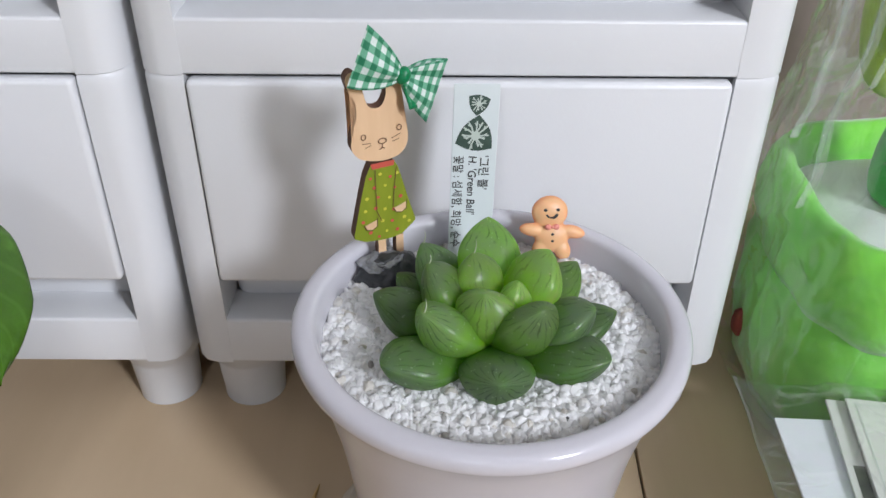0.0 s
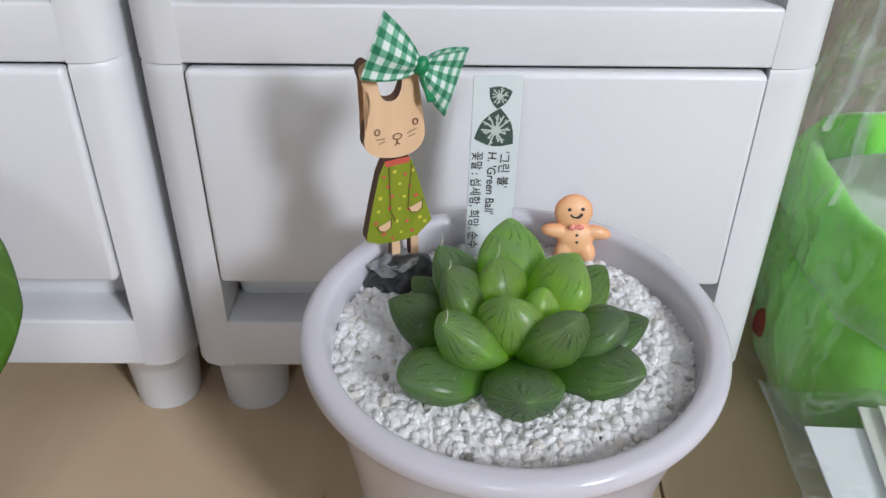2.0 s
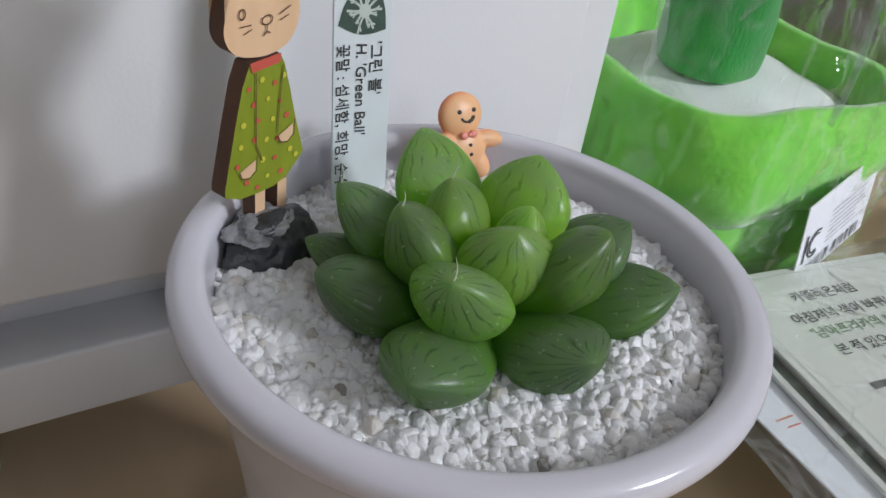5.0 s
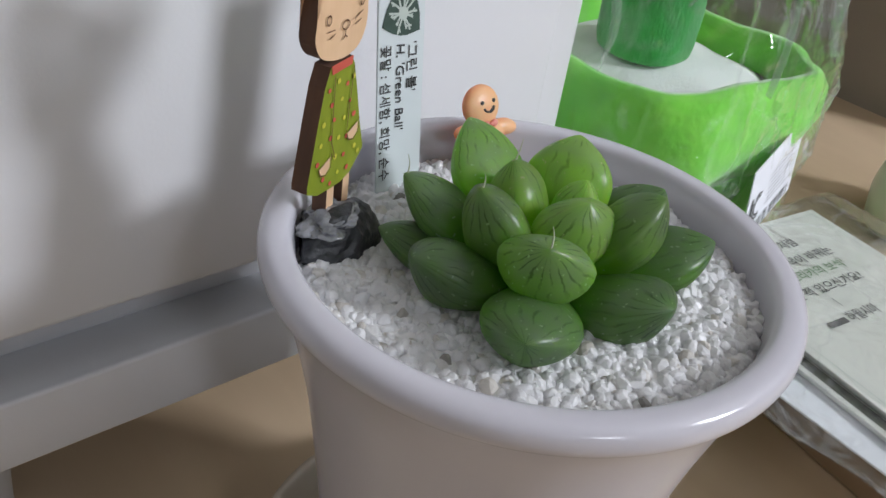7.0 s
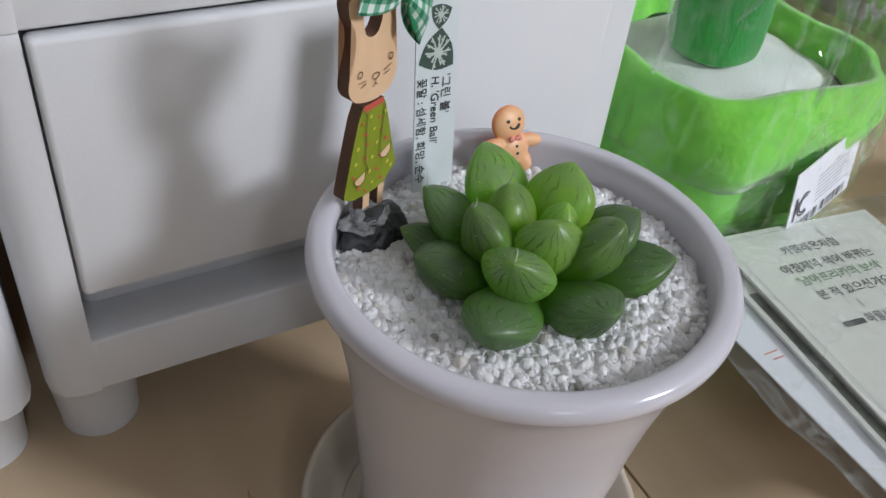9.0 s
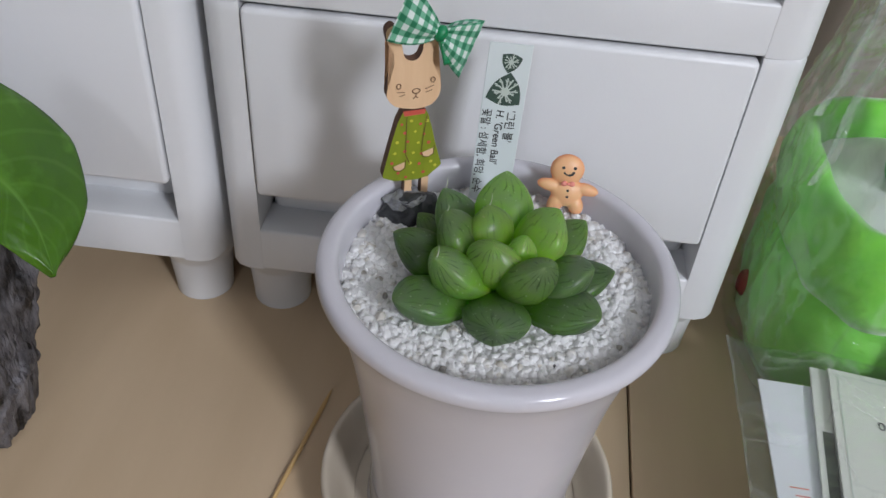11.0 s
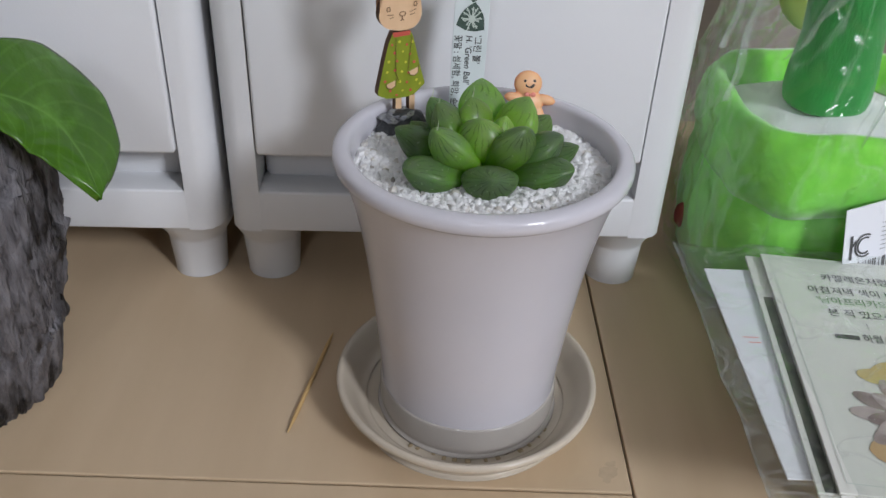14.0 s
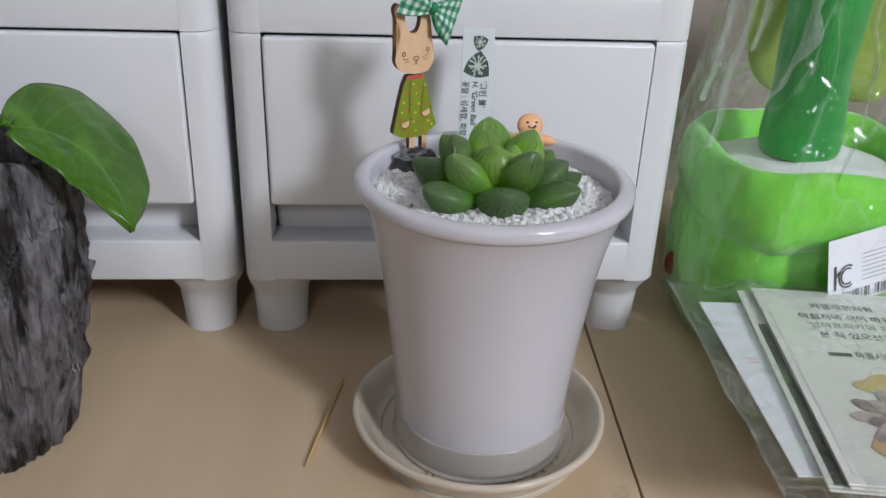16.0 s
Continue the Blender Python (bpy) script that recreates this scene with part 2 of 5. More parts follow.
    l.new(bp.outputs[0], b.inputs["Normal"])
    # watery flesh lets light through
    tl = n.new("ShaderNodeBsdfTranslucent")
    lift = n.new("ShaderNodeHueSaturation")
    lift.inputs["Value"].default_value = 1.7
    l.new(hs.outputs[0], lift.inputs["Color"])
    l.new(lift.outputs[0], tl.inputs["Color"])
    sh = n.new("ShaderNodeMixShader")
    sh.inputs[0].default_value = 0.44
    l.new(b.outputs[0], sh.inputs[1])
    l.new(tl.outputs[0], sh.inputs[2])
    l.new(sh.outputs[0], n["Material Output"].inputs[0])
    return m


# the first colour carries the lit-through glow at the leaf's base
OUTERLEAF = leaf_material("mature_leaf", (0.125, 0.310, 0.020), (0.160, 0.232, 0.128), (0.008, 0.030, 0.006))
MIDLEAF = leaf_material("half_grown_leaf", (0.235, 0.500, 0.024), (0.220, 0.325, 0.142), (0.012, 0.036, 0.007))
INNERLEAF = leaf_material("young_leaf", (0.340, 0.620, 0.030), (0.285, 0.430, 0.145), (0.018, 0.060, 0.008))


def gravel_material():
    m = bpy.data.materials.new("white_quartz_gravel")
    m.use_nodes = True
    n, l = m.node_tree.nodes, m.node_tree.links
    b = n["Principled BSDF"]
    b.inputs["Roughness"].default_value = 0.30
    b.inputs["Specular IOR Level"].default_value = 0.5
    g = n.new("ShaderNodeNewGeometry")
    r = n.new("ShaderNodeValToRGB")
    r.color_ramp.elements[0].color, r.color_ramp.elements[1].color = (0.05, 0.05, 0.05, 1), (0.985, 0.985, 0.98, 1)
    e = r.color_ramp.elements.new(0.0015)
    e.color = (0.55, 0.52, 0.47, 1)
    e = r.color_ramp.elements.new(0.02)
    e.color = (0.84, 0.81, 0.75, 1)
    e = r.color_ramp.elements.new(0.12)
    e.color = (0.965, 0.967, 0.97, 1)
    l.new(g.outputs["Random Per Island"], r.inputs[0])
    l.new(r.outputs[0], b.inputs["Base Color"])
    # milky quartz passes light on from grain to grain
    tl = n.new("ShaderNodeBsdfTranslucent")
    l.new(r.outputs[0], tl.inputs["Color"])
    sh = n.new("ShaderNodeMixShader")
    sh.inputs[0].default_value = 0.40
    l.new(b.outputs[0], sh.inputs[1])
    l.new(tl.outputs[0], sh.inputs[2])
    l.new(sh.outputs[0], n["Material Output"].inputs[0])
    return m


GRAVEL = gravel_material()
GRIT = material("fine_white_grit", (0.93, 0.93, 0.925), 0.6, (0.88, 0.88, 0.87), 500, bump=0.5, bump_scale=900, fine=0.0008)


def gingham_material():
    m = bpy.data.materials.new("green_gingham_ribbon")
    m.use_nodes = True
    n, l = m.node_tree.nodes, m.node_tree.links
    b = n["Principled BSDF"]
    b.inputs["Roughness"].default_value = 0.6
    b.inputs["Sheen Weight"].default_value = 0.2
    uv = n.new("ShaderNodeUVMap")
    sep = n.new("ShaderNodeSeparateXYZ")
    l.new(uv.outputs[0], sep.inputs[0])
    sums = []
    for axis in "XY":
        a = n.new("ShaderNodeMath")
        a.operation = "MULTIPLY"
        a.inputs[1].default_value = 2 * math.pi
        l.new(sep.outputs[axis], a.inputs[0])
        s = n.new("ShaderNodeMath")
        s.operation = "SINE"
        l.new(a.outputs[0], s.inputs[0])
        g = n.new("ShaderNodeMapRange")
        g.inputs["From Min"].default_value, g.inputs["From Max"].default_value = -0.15, 0.15
        l.new(s.outputs[0], g.inputs["Value"])
        sums.append(g)
    add = n.new("ShaderNodeMath")
    add.operation = "ADD"
    l.new(sums[0].outputs[0], add.inputs[0])
    l.new(sums[1].outputs[0], add.inputs[1])
    half = n.new("ShaderNodeMath")
    half.operation = "MULTIPLY"
    half.inputs[1].default_value = 0.5
    l.new(add.outputs[0], half.inputs[0])
    r = n.new("ShaderNodeValToRGB")
    r.color_ramp.elements[0].color, r.color_ramp.elements[1].color = (0.66, 0.74, 0.70, 1), (0.005, 0.17, 0.075, 1)
    e = r.color_ramp.elements.new(0.5)
    e.color = (0.13, 0.38, 0.24, 1)
    l.new(half.outputs[0], r.inputs[0])
    l.new(r.outputs[0], b.inputs["Base Color"])
    w = n.new("ShaderNodeTexNoise")
    w.inputs["Scale"].default_value = 1500
    tc = n.new("ShaderNodeTexCoord")
    l.new(tc.outputs["Object"], w.inputs["Vector"])
    bp = n.new("ShaderNodeBump")
    bp.inputs["Strength"].default_value, bp.inputs["Distance"].default_value = 0.4, 0.0004
    l.new(w.outputs[0], bp.inputs["Height"])
    l.new(bp.outputs[0], b.inputs["Normal"])
    return m


GINGHAM = gingham_material()
SATIN = material("green_satin", (0.005, 0.24, 0.09), 0.35, (0.003, 0.17, 0.06), 400, (1, 1, 6), bump=0.3, bump_scale=700, fine=0.0005)


def cookie_material():
    """Peach clay, brushed orange towards the back edge."""
    m = bpy.data.materials.new("peach_orange_clay")
    m.use_nodes = True
    n, l = m.node_tree.nodes, m.node_tree.links
    b = n["Principled BSDF"]
    b.inputs["Roughness"].default_value = 0.4
    b.inputs["Subsurface Weight"].default_value = 0.15
    b.inputs["Subsurface Scale"].default_value = 0.002
    tc = n.new("ShaderNodeTexCoord")
    sep = n.new("ShaderNodeSeparateXYZ")
    l.new(tc.outputs["Object"], sep.inputs[0])
    nz = n.new("ShaderNodeTexNoise")
    nz.inputs["Scale"].default_value = 300
    l.new(tc.outputs["Object"], nz.inputs["Vector"])
    a = n.new("ShaderNodeMath")
    a.operation = "MULTIPLY_ADD"
    l.new(nz.outputs[0], a.inputs[0])
    a.inputs[1].default_value = 0.001
    l.new(sep.outputs["Y"], a.inputs[2])
    r = n.new("ShaderNodeMapRange")
    r.inputs["From Min"].default_value, r.inputs["From Max"].default_value = -0.0010, 0.0012
    l.new(a.outputs[0], r.inputs["Value"])
    mx = n.new("ShaderNodeMix")
    mx.data_type = "RGBA"
    mx.inputs["A"].default_value, mx.inputs["B"].default_value = (0.84, 0.47, 0.24, 1), (0.80, 0.20, 0.06, 1)
    l.new(r.outputs[0], mx.inputs["Factor"])
    l.new(mx.outputs["Result"], b.inputs["Base Color"])
    return m


COOKIE = cookie_material()


def film_material(name, tint, gloss, bump_scale, rough=0.035, film=1.0, haze=0.05, glint_white=0.09, most=0.2):
    """Thin clear plastic film: lets light through, with wrinkled gloss and glints put in as white."""
    m = bpy.data.materials.new(name)
    m.use_nodes = True
    n, l = m.node_tree.nodes, m.node_tree.links
    n.remove(n["Principled BSDF"])
    tr = n.new("ShaderNodeBsdfTransparent")
    tr.inputs[0].default_value = (*tint, 1)
    gl = n.new("ShaderNodeBsdfGlossy")
    gl.inputs["Roughness"].default_value = rough
    gl.inputs["Color"].default_value = (0.95, 0.97, 0.96, 1)
    fr = n.new("ShaderNodeFresnel")
    fr.inputs["IOR"].default_value = gloss
    tc = n.new("ShaderNodeTexCoord")
    nz = n.new("ShaderNodeTexNoise")
    nz.inputs["Scale"].default_value, nz.inputs["Detail"].default_value, nz.inputs["Distortion"].default_value = bump_scale, 3, 1.0
    l.new(tc.outputs["Object"], nz.inputs["Vector"])
    bp = n.new("ShaderNodeBump")
    bp.inputs["Strength"].default_value, bp.inputs["Distance"].default_value = 0.6, 0.006
    l.new(nz.outputs[0], bp.inputs["Height"])
    l.new(bp.outputs[0], gl.inputs["Normal"])
    l.new(bp.outputs[0], fr.inputs["Normal"])
    mx = n.new("ShaderNodeMixShader")
    half = n.new("ShaderNodeMath")
    half.operation = "MULTIPLY"
    half.inputs[1].default_value = film
    l.new(fr.outputs[0], half.inputs[0])
    cap = n.new("ShaderNodeMath")
    cap.operation = "MINIMUM"
    l.new(half.outputs[0], cap.inputs[0])
    cap.inputs[1].default_value = most
    l.new(cap.outputs[0], mx.inputs[0])
    l.new(tr.outputs[0], mx.inputs[1])
    l.new(gl.outputs[0], mx.inputs[2])
    # painted glints: thin diffuse white lines, over an even white veil for glare
    cz = n.new("ShaderNodeTexNoise")
    cz.inputs["Scale"].default_value, cz.inputs["Detail"].default_value, cz.inputs["Distortion"].default_value = bump_scale * 0.8, 2, 0.6
    cmap = n.new("ShaderNodeMapping")
    cmap.inputs["Scale"].default_value = (1, 1, 0.45)
    l.new(tc.outputs["Object"], cmap.inputs["Vector"])
    l.new(cmap.outputs[0], cz.inputs["Vector"])
    off = n.new("ShaderNodeMath")
    off.operation = "SUBTRACT"
    l.new(cz.outputs[0], off.inputs[0])
    off.inputs[1].default_value = 0.5
    ab = n.new("ShaderNodeMath")
    ab.operation = "ABSOLUTE"
    l.new(off.outputs[0], ab.inputs[0])
    cr = n.new("ShaderNodeMapRange")
    cr.inputs["From Min"].default_value, cr.inputs["From Max"].default_value = 0.030, 0.0
    cr.inputs["To Min"].default_value, cr.inputs["To Max"].default_value = haze, haze + glint_white
    l.new(ab.outputs[0], cr.inputs["Value"])
    df = n.new("ShaderNodeBsdfDiffuse")
    df.inputs[0].default_value = (0.85, 0.87, 0.86, 1)
    m2 = n.new("ShaderNodeMixShader")
    l.new(cr.outputs[0], m2.inputs[0])
    l.new(mx.outputs[0], m2.inputs[1])
    l.new(df.outputs[0], m2.inputs[2])
    l.new(m2.outputs[0], n["Material Output"].inputs[0])
    return m


FILM = film_material("clear_film", (0.985, 0.99, 0.985), 1.45, 38, haze=0.015, glint_white=0.11, film=1.7, most=0.3)
SLEEVE = film_material("sleeve_film", (0.90, 0.925, 0.905), 1.42, 46, haze=0.02, glint_white=0.13, most=0.4)


def milky_film():
    """Doubled film of a sealed margin: clear, with a little white in it, which also paints the bright streaks on the
    bag's folds.
    """
    m = film_material("sealed_margin", (0.95, 0.965, 0.955), 1.5, 60)
    n, l = m.node_tree.nodes, m.node_tree.links
    top = n["Material Output"].inputs[0].links[0].from_socket
    df = n.new("ShaderNodeBsdfDiffuse")
    df.inputs[0].default_value = (0.75, 0.80, 0.77, 1)
    mx = n.new("ShaderNodeMixShader")
    mx.inputs[0].default_value = 0.09
    l.new(top, mx.inputs[1])
    l.new(df.outputs[0], mx.inputs[2])
    l.new(mx.outputs[0], n["Material Output"].inputs[0])
    return m


SEAM = milky_film()


def pothos_material():
    """Glossy leaf with a pale midrib and side veins along its own coordinates."""
    m = material("glossy_green_leaf", (0.052, 0.150, 0.005), 0.27, (0.036, 0.112, 0.004), 35, spec=0.5, bump=0.55, bump_scale=75, fine=0.0022, sss=0.15, dark=(0.07, 0.19, 0.015), dark_scale=60, dark_at=0.6)
    n, l = m.node_tree.nodes, m.node_tree.links
    b = n["Principled BSDF"]
    src = b.inputs["Base Color"].links[0].from_socket
    uv = n.new("ShaderNodeUVMap")
    sep = n.new("ShaderNodeSeparateXYZ")
    l.new(uv.outputs[0], sep.inputs[0])
    av = n.new("ShaderNodeMath")
    av.operation = "ABSOLUTE"
    l.new(sep.outputs["Y"], av.inputs[0])
    mid = n.new("ShaderNodeMapRange")
    mid.inputs["From Min"].default_value, mid.inputs["From Max"].default_value = 0.045, 0.0
    mid.inputs["To Max"].default_value = 0.35
    l.new(av.outputs[0], mid.inputs["Value"])
    sl = n.new("ShaderNodeMath")
    sl.operation = "MULTIPLY_ADD"
    l.new(av.outputs[0], sl.inputs[0])
    sl.inputs[1].default_value = -0.30
    l.new(sep.outputs["X"], sl.inputs[2])
    fq = n.new("ShaderNodeMath")
    fq.operation = "MULTIPLY"
    l.new(sl.outputs[0], fq.inputs[0])
    fq.inputs[1].default_value = 48.0
    sn = n.new("ShaderNodeMath")
    sn.operation = "SINE"
    l.new(fq.outputs[0], sn.inputs[0])
    lat = n.new("ShaderNodeMapRange")
    lat.inputs["From Min"].default_value, lat.inputs["From Max"].default_value = 0.80, 1.0
    lat.inputs["To Max"].default_value = 0.10
    l.new(sn.outputs[0], lat.inputs["Value"])
    mm = n.new("ShaderNodeMath")
    mm.operation = "MAXIMUM"
    l.new(mid.outputs[0], mm.inputs[0])
    l.new(lat.outputs[0], mm.inputs[1])
    mx = n.new("ShaderNodeMix")
    mx.data_type = "RGBA"
    l.new(mm.outputs[0], mx.inputs["Factor"])
    l.new(src, mx.inputs["A"])
    mx.inputs["B"].default_value = (0.17, 0.36, 0.06, 1)
    l.new(mx.outputs["Result"], b.inputs["Base Color"])
    return m


POTHOS = pothos_material()


# ---- builders ----
def link_mesh(name, bm, mats, parent=None, label="", smooth=True, pose_m=None):
    me = bpy.data.meshes.new(name)
    bm.normal_update()
    bm.to_mesh(me)
    bm.free()
    for m in mats if isinstance(mats, (list, tuple)) else [mats]:
        me.materials.append(m)
    if smooth:
        for p in me.polygons:
            p.use_smooth = True
    ob = new(name, me)
    if parent is not None:
        ob.parent = parent
    if pose_m is not None:
        ob.matrix_basis = pose_m
    if label:
        ob["label"] = label
    return ob


def part(name, bm, mat, parent, label="", smooth=True, at=None):
    return link_mesh(name, bm, mat, parent, label, smooth, at)


def thing(name, at, label, category, group=""):
    ob = new(name)
    ob.empty_display_size = 0.01
    ob.matrix_basis = at
    return tagged(ob, label, category, group)


def auto_smooth(ob, angle=35):
    me = ob.data
    bm = bmesh.new()
    bm.from_mesh(me)
    for e in bm.edges:
        if len(e.link_faces) == 2 and e.calc_face_angle(0) > radians(angle):
            e.smooth = False
    bm.to_mesh(me)
    bm.free()
    return ob


def box(bm, x0, x1, y0, y1, z0, z1, bevel=0.0, seg=2, mat=0):
    geo = bmesh.ops.create_cube(bm, size=1.0)
    vs = geo["verts"]
    for v in vs:
        v.co = Vector(((x0 + x1) / 2 + v.co.x * (x1 - x0), (y0 + y1) / 2 + v.co.y * (y1 - y0), (z0 + z1) / 2 + v.co.z * (z1 - z0)))
    fs = list({f for v in vs for f in v.link_faces})
    for f in fs:
        f.material_index = mat
    if bevel:
        es = list({e for v in vs for e in v.link_edges})
        r = bmesh.ops.bevel(bm, geom=es, offset=bevel, segments=seg, affect="EDGES", profile=0.5)
        for f in r["faces"]:
            f.material_index = mat
    return bm


def lathe(profile, seg=96, wobble=None, closed=False):
    """Turn a list of (radius, height) about z."""
    bm = bmesh.new()
    rings = []
    for r, z in profile:
        if r <= 1e-6:
            rings.append([bm.verts.new((0, 0, z))])
            continue
        ring = []
        for i in range(seg):
            a = 2 * math.pi * i / seg
            rr, zz = (r, z) if wobble is None else wobble(a, r, z)
            ring.append(bm.verts.new((rr * math.cos(a), rr * math.sin(a), zz)))
        rings.append(ring)
    for a, b in zip(rings, rings[1:]):
        for i in range(seg):
            j = (i + 1) % seg
            if len(a) == 1 and len(b) == 1:
                continue
            if len(a) == 1:
                bm.faces.new((a[0], b[i], b[j]))
            elif len(b) == 1:
                bm.faces.new((a[i], b[0], a[j]))
            else:
                bm.faces.new((a[i], b[i], b[j], a[j]))
    bmesh.ops.recalc_face_normals(bm, faces=bm.faces)
    return bm


def smooth_profile(points, n=6):
    """Catmull-Rom through (r, z) points."""
    out = []
    p = [points[0]] + list(points) + [points[-1]]
    for i in range(1, len(p) - 2):
        for k in range(n):
            t = k / n
            q = []
            for d in (0, 1):
                a, b, c, e = p[i - 1][d], p[i][d], p[i + 1][d], p[i + 2][d]
                q.append(0.5 * (2 * b + (c - a) * t + (2 * a - 5 * b + 4 * c - e) * t * t + (3 * b - a - 3 * c + e) * t ** 3))
            out.append((max(q[0], 0), q[1]))
    out.append(points[-1])
    return out


def closed_curve(points, n=5):
    """Smooth closed outline through 2D points."""
    k = len(points)
    out = []
    for i in range(k):
        p0, p1, p2, p3 = (points[(i + d - 1) % k] for d in range(4))
        for s in range(n):
            t = s / n
            out.append(tuple(0.5 * (2 * p1[d] + (p2[d] - p0[d]) * t + (2 * p0[d] - 5 * p1[d] + 4 * p2[d] - p3[d]) * t * t + (3 * p1[d] - p0[d] - 3 * p2[d] + p3[d]) * t ** 3) for d in (0, 1)))
    return out


def plate(bm, outline, y_front, y_back, mat_face=0, mat_edge=1, scale=0.001):
    """A cut-out in the xz plane: outline in millimetres, faces at y_front and y_back."""
    f = [bm.verts.new((x * scale, y_front, z * scale)) for x, z in outline]
    b = [bm.verts.new((x * scale, y_back, z * scale)) for x, z in outline]
    face = bm.faces.new(f)
    face.material_index = mat_face
    back = bm.faces.new(list(reversed(b)))
    back.material_index = mat_face
    k = len(f)
    for i in range(k):
        q = bm.faces.new((f[i], b[i], b[(i + 1) % k], f[(i + 1) % k]))
        q.material_index = mat_edge
    bmesh.ops.triangulate(bm, faces=[face, back])
    return bm


def disc(bm, x, z, r, y, mat, rz=None, n=14, scale=0.001):
    rz = rz or r
    vs = [bm.verts.new(((x + r * math.cos(2 * math.pi * i / n)) * scale, y, (z + rz * math.sin(2 * math.pi * i / n)) * scale)) for i in range(n)]
    f = bm.faces.new(vs)
    f.material_index = mat
    return f


def stroke(bm, pts, width, y, mat, scale=0.001):
    """A thin painted line through 2D points in millimetres."""
    for (x0, z0), (x1, z1) in zip(pts, pts[1:]):
        d = Vector((x1 - x0, z1 - z0))
        if d.length < 1e-6:
            continue
        d.normalize()
        s = Vector((-d.y, d.x)) * width / 2
        e = d * width * 0.25
        q = [(x0 - e.x + s.x, z0 - e.y + s.y), (x0 - e.x - s.x, z0 - e.y - s.y), (x1 + e.x - s.x, z1 + e.y - s.y), (x1 + e.x + s.x, z1 + e.y + s.y)]
        f = bm.faces.new([bm.verts.new((x * scale, y, z * scale)) for x, z in q])
        f.material_index = mat


def text_mesh(name, words, size, mat, parent, at, align="LEFT", squeeze=1.0, label="", shear=0.0, bold=0.00003):
    cu = bpy.data.curves.new(name, "FONT")
    cu.body, cu.size, cu.align_x, cu.space_character, cu.shear, cu.offset = words, size, align, 1.0, shear, bold
    tmp = bpy.data.objects.new(name, cu)
    scene.collection.objects.link(tmp)
    bpy.context.view_layer.update()
    me = bpy.data.meshes.new_from_object(tmp.evaluated_get(bpy.context.evaluated_depsgraph_get()))
    bpy.data.objects.remove(tmp)
    me.name = name
    me.materials.clear()
    me.materials.append(mat)
    ob = new(name, me)
    ob.parent = parent
    ob.matrix_basis = at @ Matrix.Diagonal((squeeze, 1, 1, 1))
    if label:
        ob["label"] = label
    return ob


# ---- the room ----
def slab(name, x0, x1, y0, y1, z0, z1, mat, label, category):
    bm = bmesh.new()
    box(bm, x0, x1, y0, y1, z0, z1)
    return tagged(link_mesh(name, bm, mat, smooth=False), label, category, kind="structure")


RX0, RX1, RY0, RY1, RZ = -1.3, 2.3, FRONT_Y, 0.272, 2.35
floor = slab("floor", RX0, RX1, RY0, RY1, -0.06, -0.0022, JOINT, "dark bed under the beige wooden floorboards", "floor")
# ceiling, side walls and front wall are unseen, added to shape the light
slab("ceiling", RX0, RX1, RY0, RY1, RZ, RZ + 0.1, CEIL, "unseen pale ceiling added to bounce light down", "ceiling")
slab("wall_back", RX0, RX1, RY1, RY1 + 0.12, 0, RZ, WALL, "taupe papered wall behind the drawer units", "wall")
slab("wall_left", RX0 - 0.12, RX0, RY0, RY1, 0, RZ, PAINT, "unseen grey side wall added to close the room", "wall")
slab("wall_right", RX1, RX1 + 0.12, RY0, RY1, 0, RZ, PAINT, "unseen grey far side wall added to close the room", "wall")
slab("wall_nib", 0.466, 0.56, 0.060, RY1, 0, RZ, WALL, "short taupe wall that meets the floor", "wall")
bm = bmesh.new()
edge = RX0
for wx, wz, ww, wh in ((WIN2_X, WIN2_Z, WIN2_W, WIN2_H), (WIN_X, WIN_Z, WIN_W, WIN_H)):
    box(bm, edge, wx - ww / 2, RY0 - 0.12, RY0, 0, RZ)
    box(bm, wx - ww / 2, wx + ww / 2, RY0 - 0.12, RY0, 0, wz - wh / 2)
    box(bm, wx - ww / 2, wx + ww / 2, RY0 - 0.12, RY0, wz + wh / 2, RZ)
    edge = wx + ww / 2
box(bm, edge, RX1, RY0 - 0.12, RY0, 0, RZ)
tagged(link_mesh("wall_front", bm, PAINT, smooth=False), "unseen grey wall added with two window openings", "wall", kind="structure")

# floorboards, two degrees askew to the furniture
boards = ((-1.25, 0.0, -0.0565, 0.33), (-1.25, 0.0, -0.46, -0.0575), (0.0009, 0.46, -0.26, 0.33), (0.0009, 0.46, -0.70, -0.261), (-1.25, 0.0, -0.90, -0.461), (0.0009, 1.2, -1.2, -0.701), (-1.25, 0.0, -2.0, -0.901))
skew = pose(0.0623, 0, 0, 0, 0, -1.97)
for x0, x1, y0, y1 in boards:
    bm = bmesh.new()
    box(bm, x0, x1, y0, y1, -0.012, 0.0, 0.0006, 2)
    part("floorboard", bm, FLOOR, floor, smooth=False, at=skew)


bm = bmesh.new()
for cx, cy, rr in ((0.0, 0.0, 4.2), (3.2, 3.6, 2.2), (-2.4, -3.0, 1.8)):
    ring = []
    for k in range(22):
        a = 2 * math.pi * k / 22
        r = rr * (1 + 0.35 * noise.noise(Vector((math.cos(a) * 1.4 + cx, math.sin(a) * 1.4, 2.0))))
        ring.append(bm.verts.new(((cx + r * math.cos(a)) / 1000, (cy + 0.7 * r * math.sin(a)) / 1000, 0.00012 + 0.00002 * cx / 4)))
    bm.faces.new(ring)
part("smudge", bm, SMUDGE, floor, "faint grey-brown smudge", smooth=False, at=pose(SMUDGE_X, SMUDGE_Y, 0, 0, 0, 20))


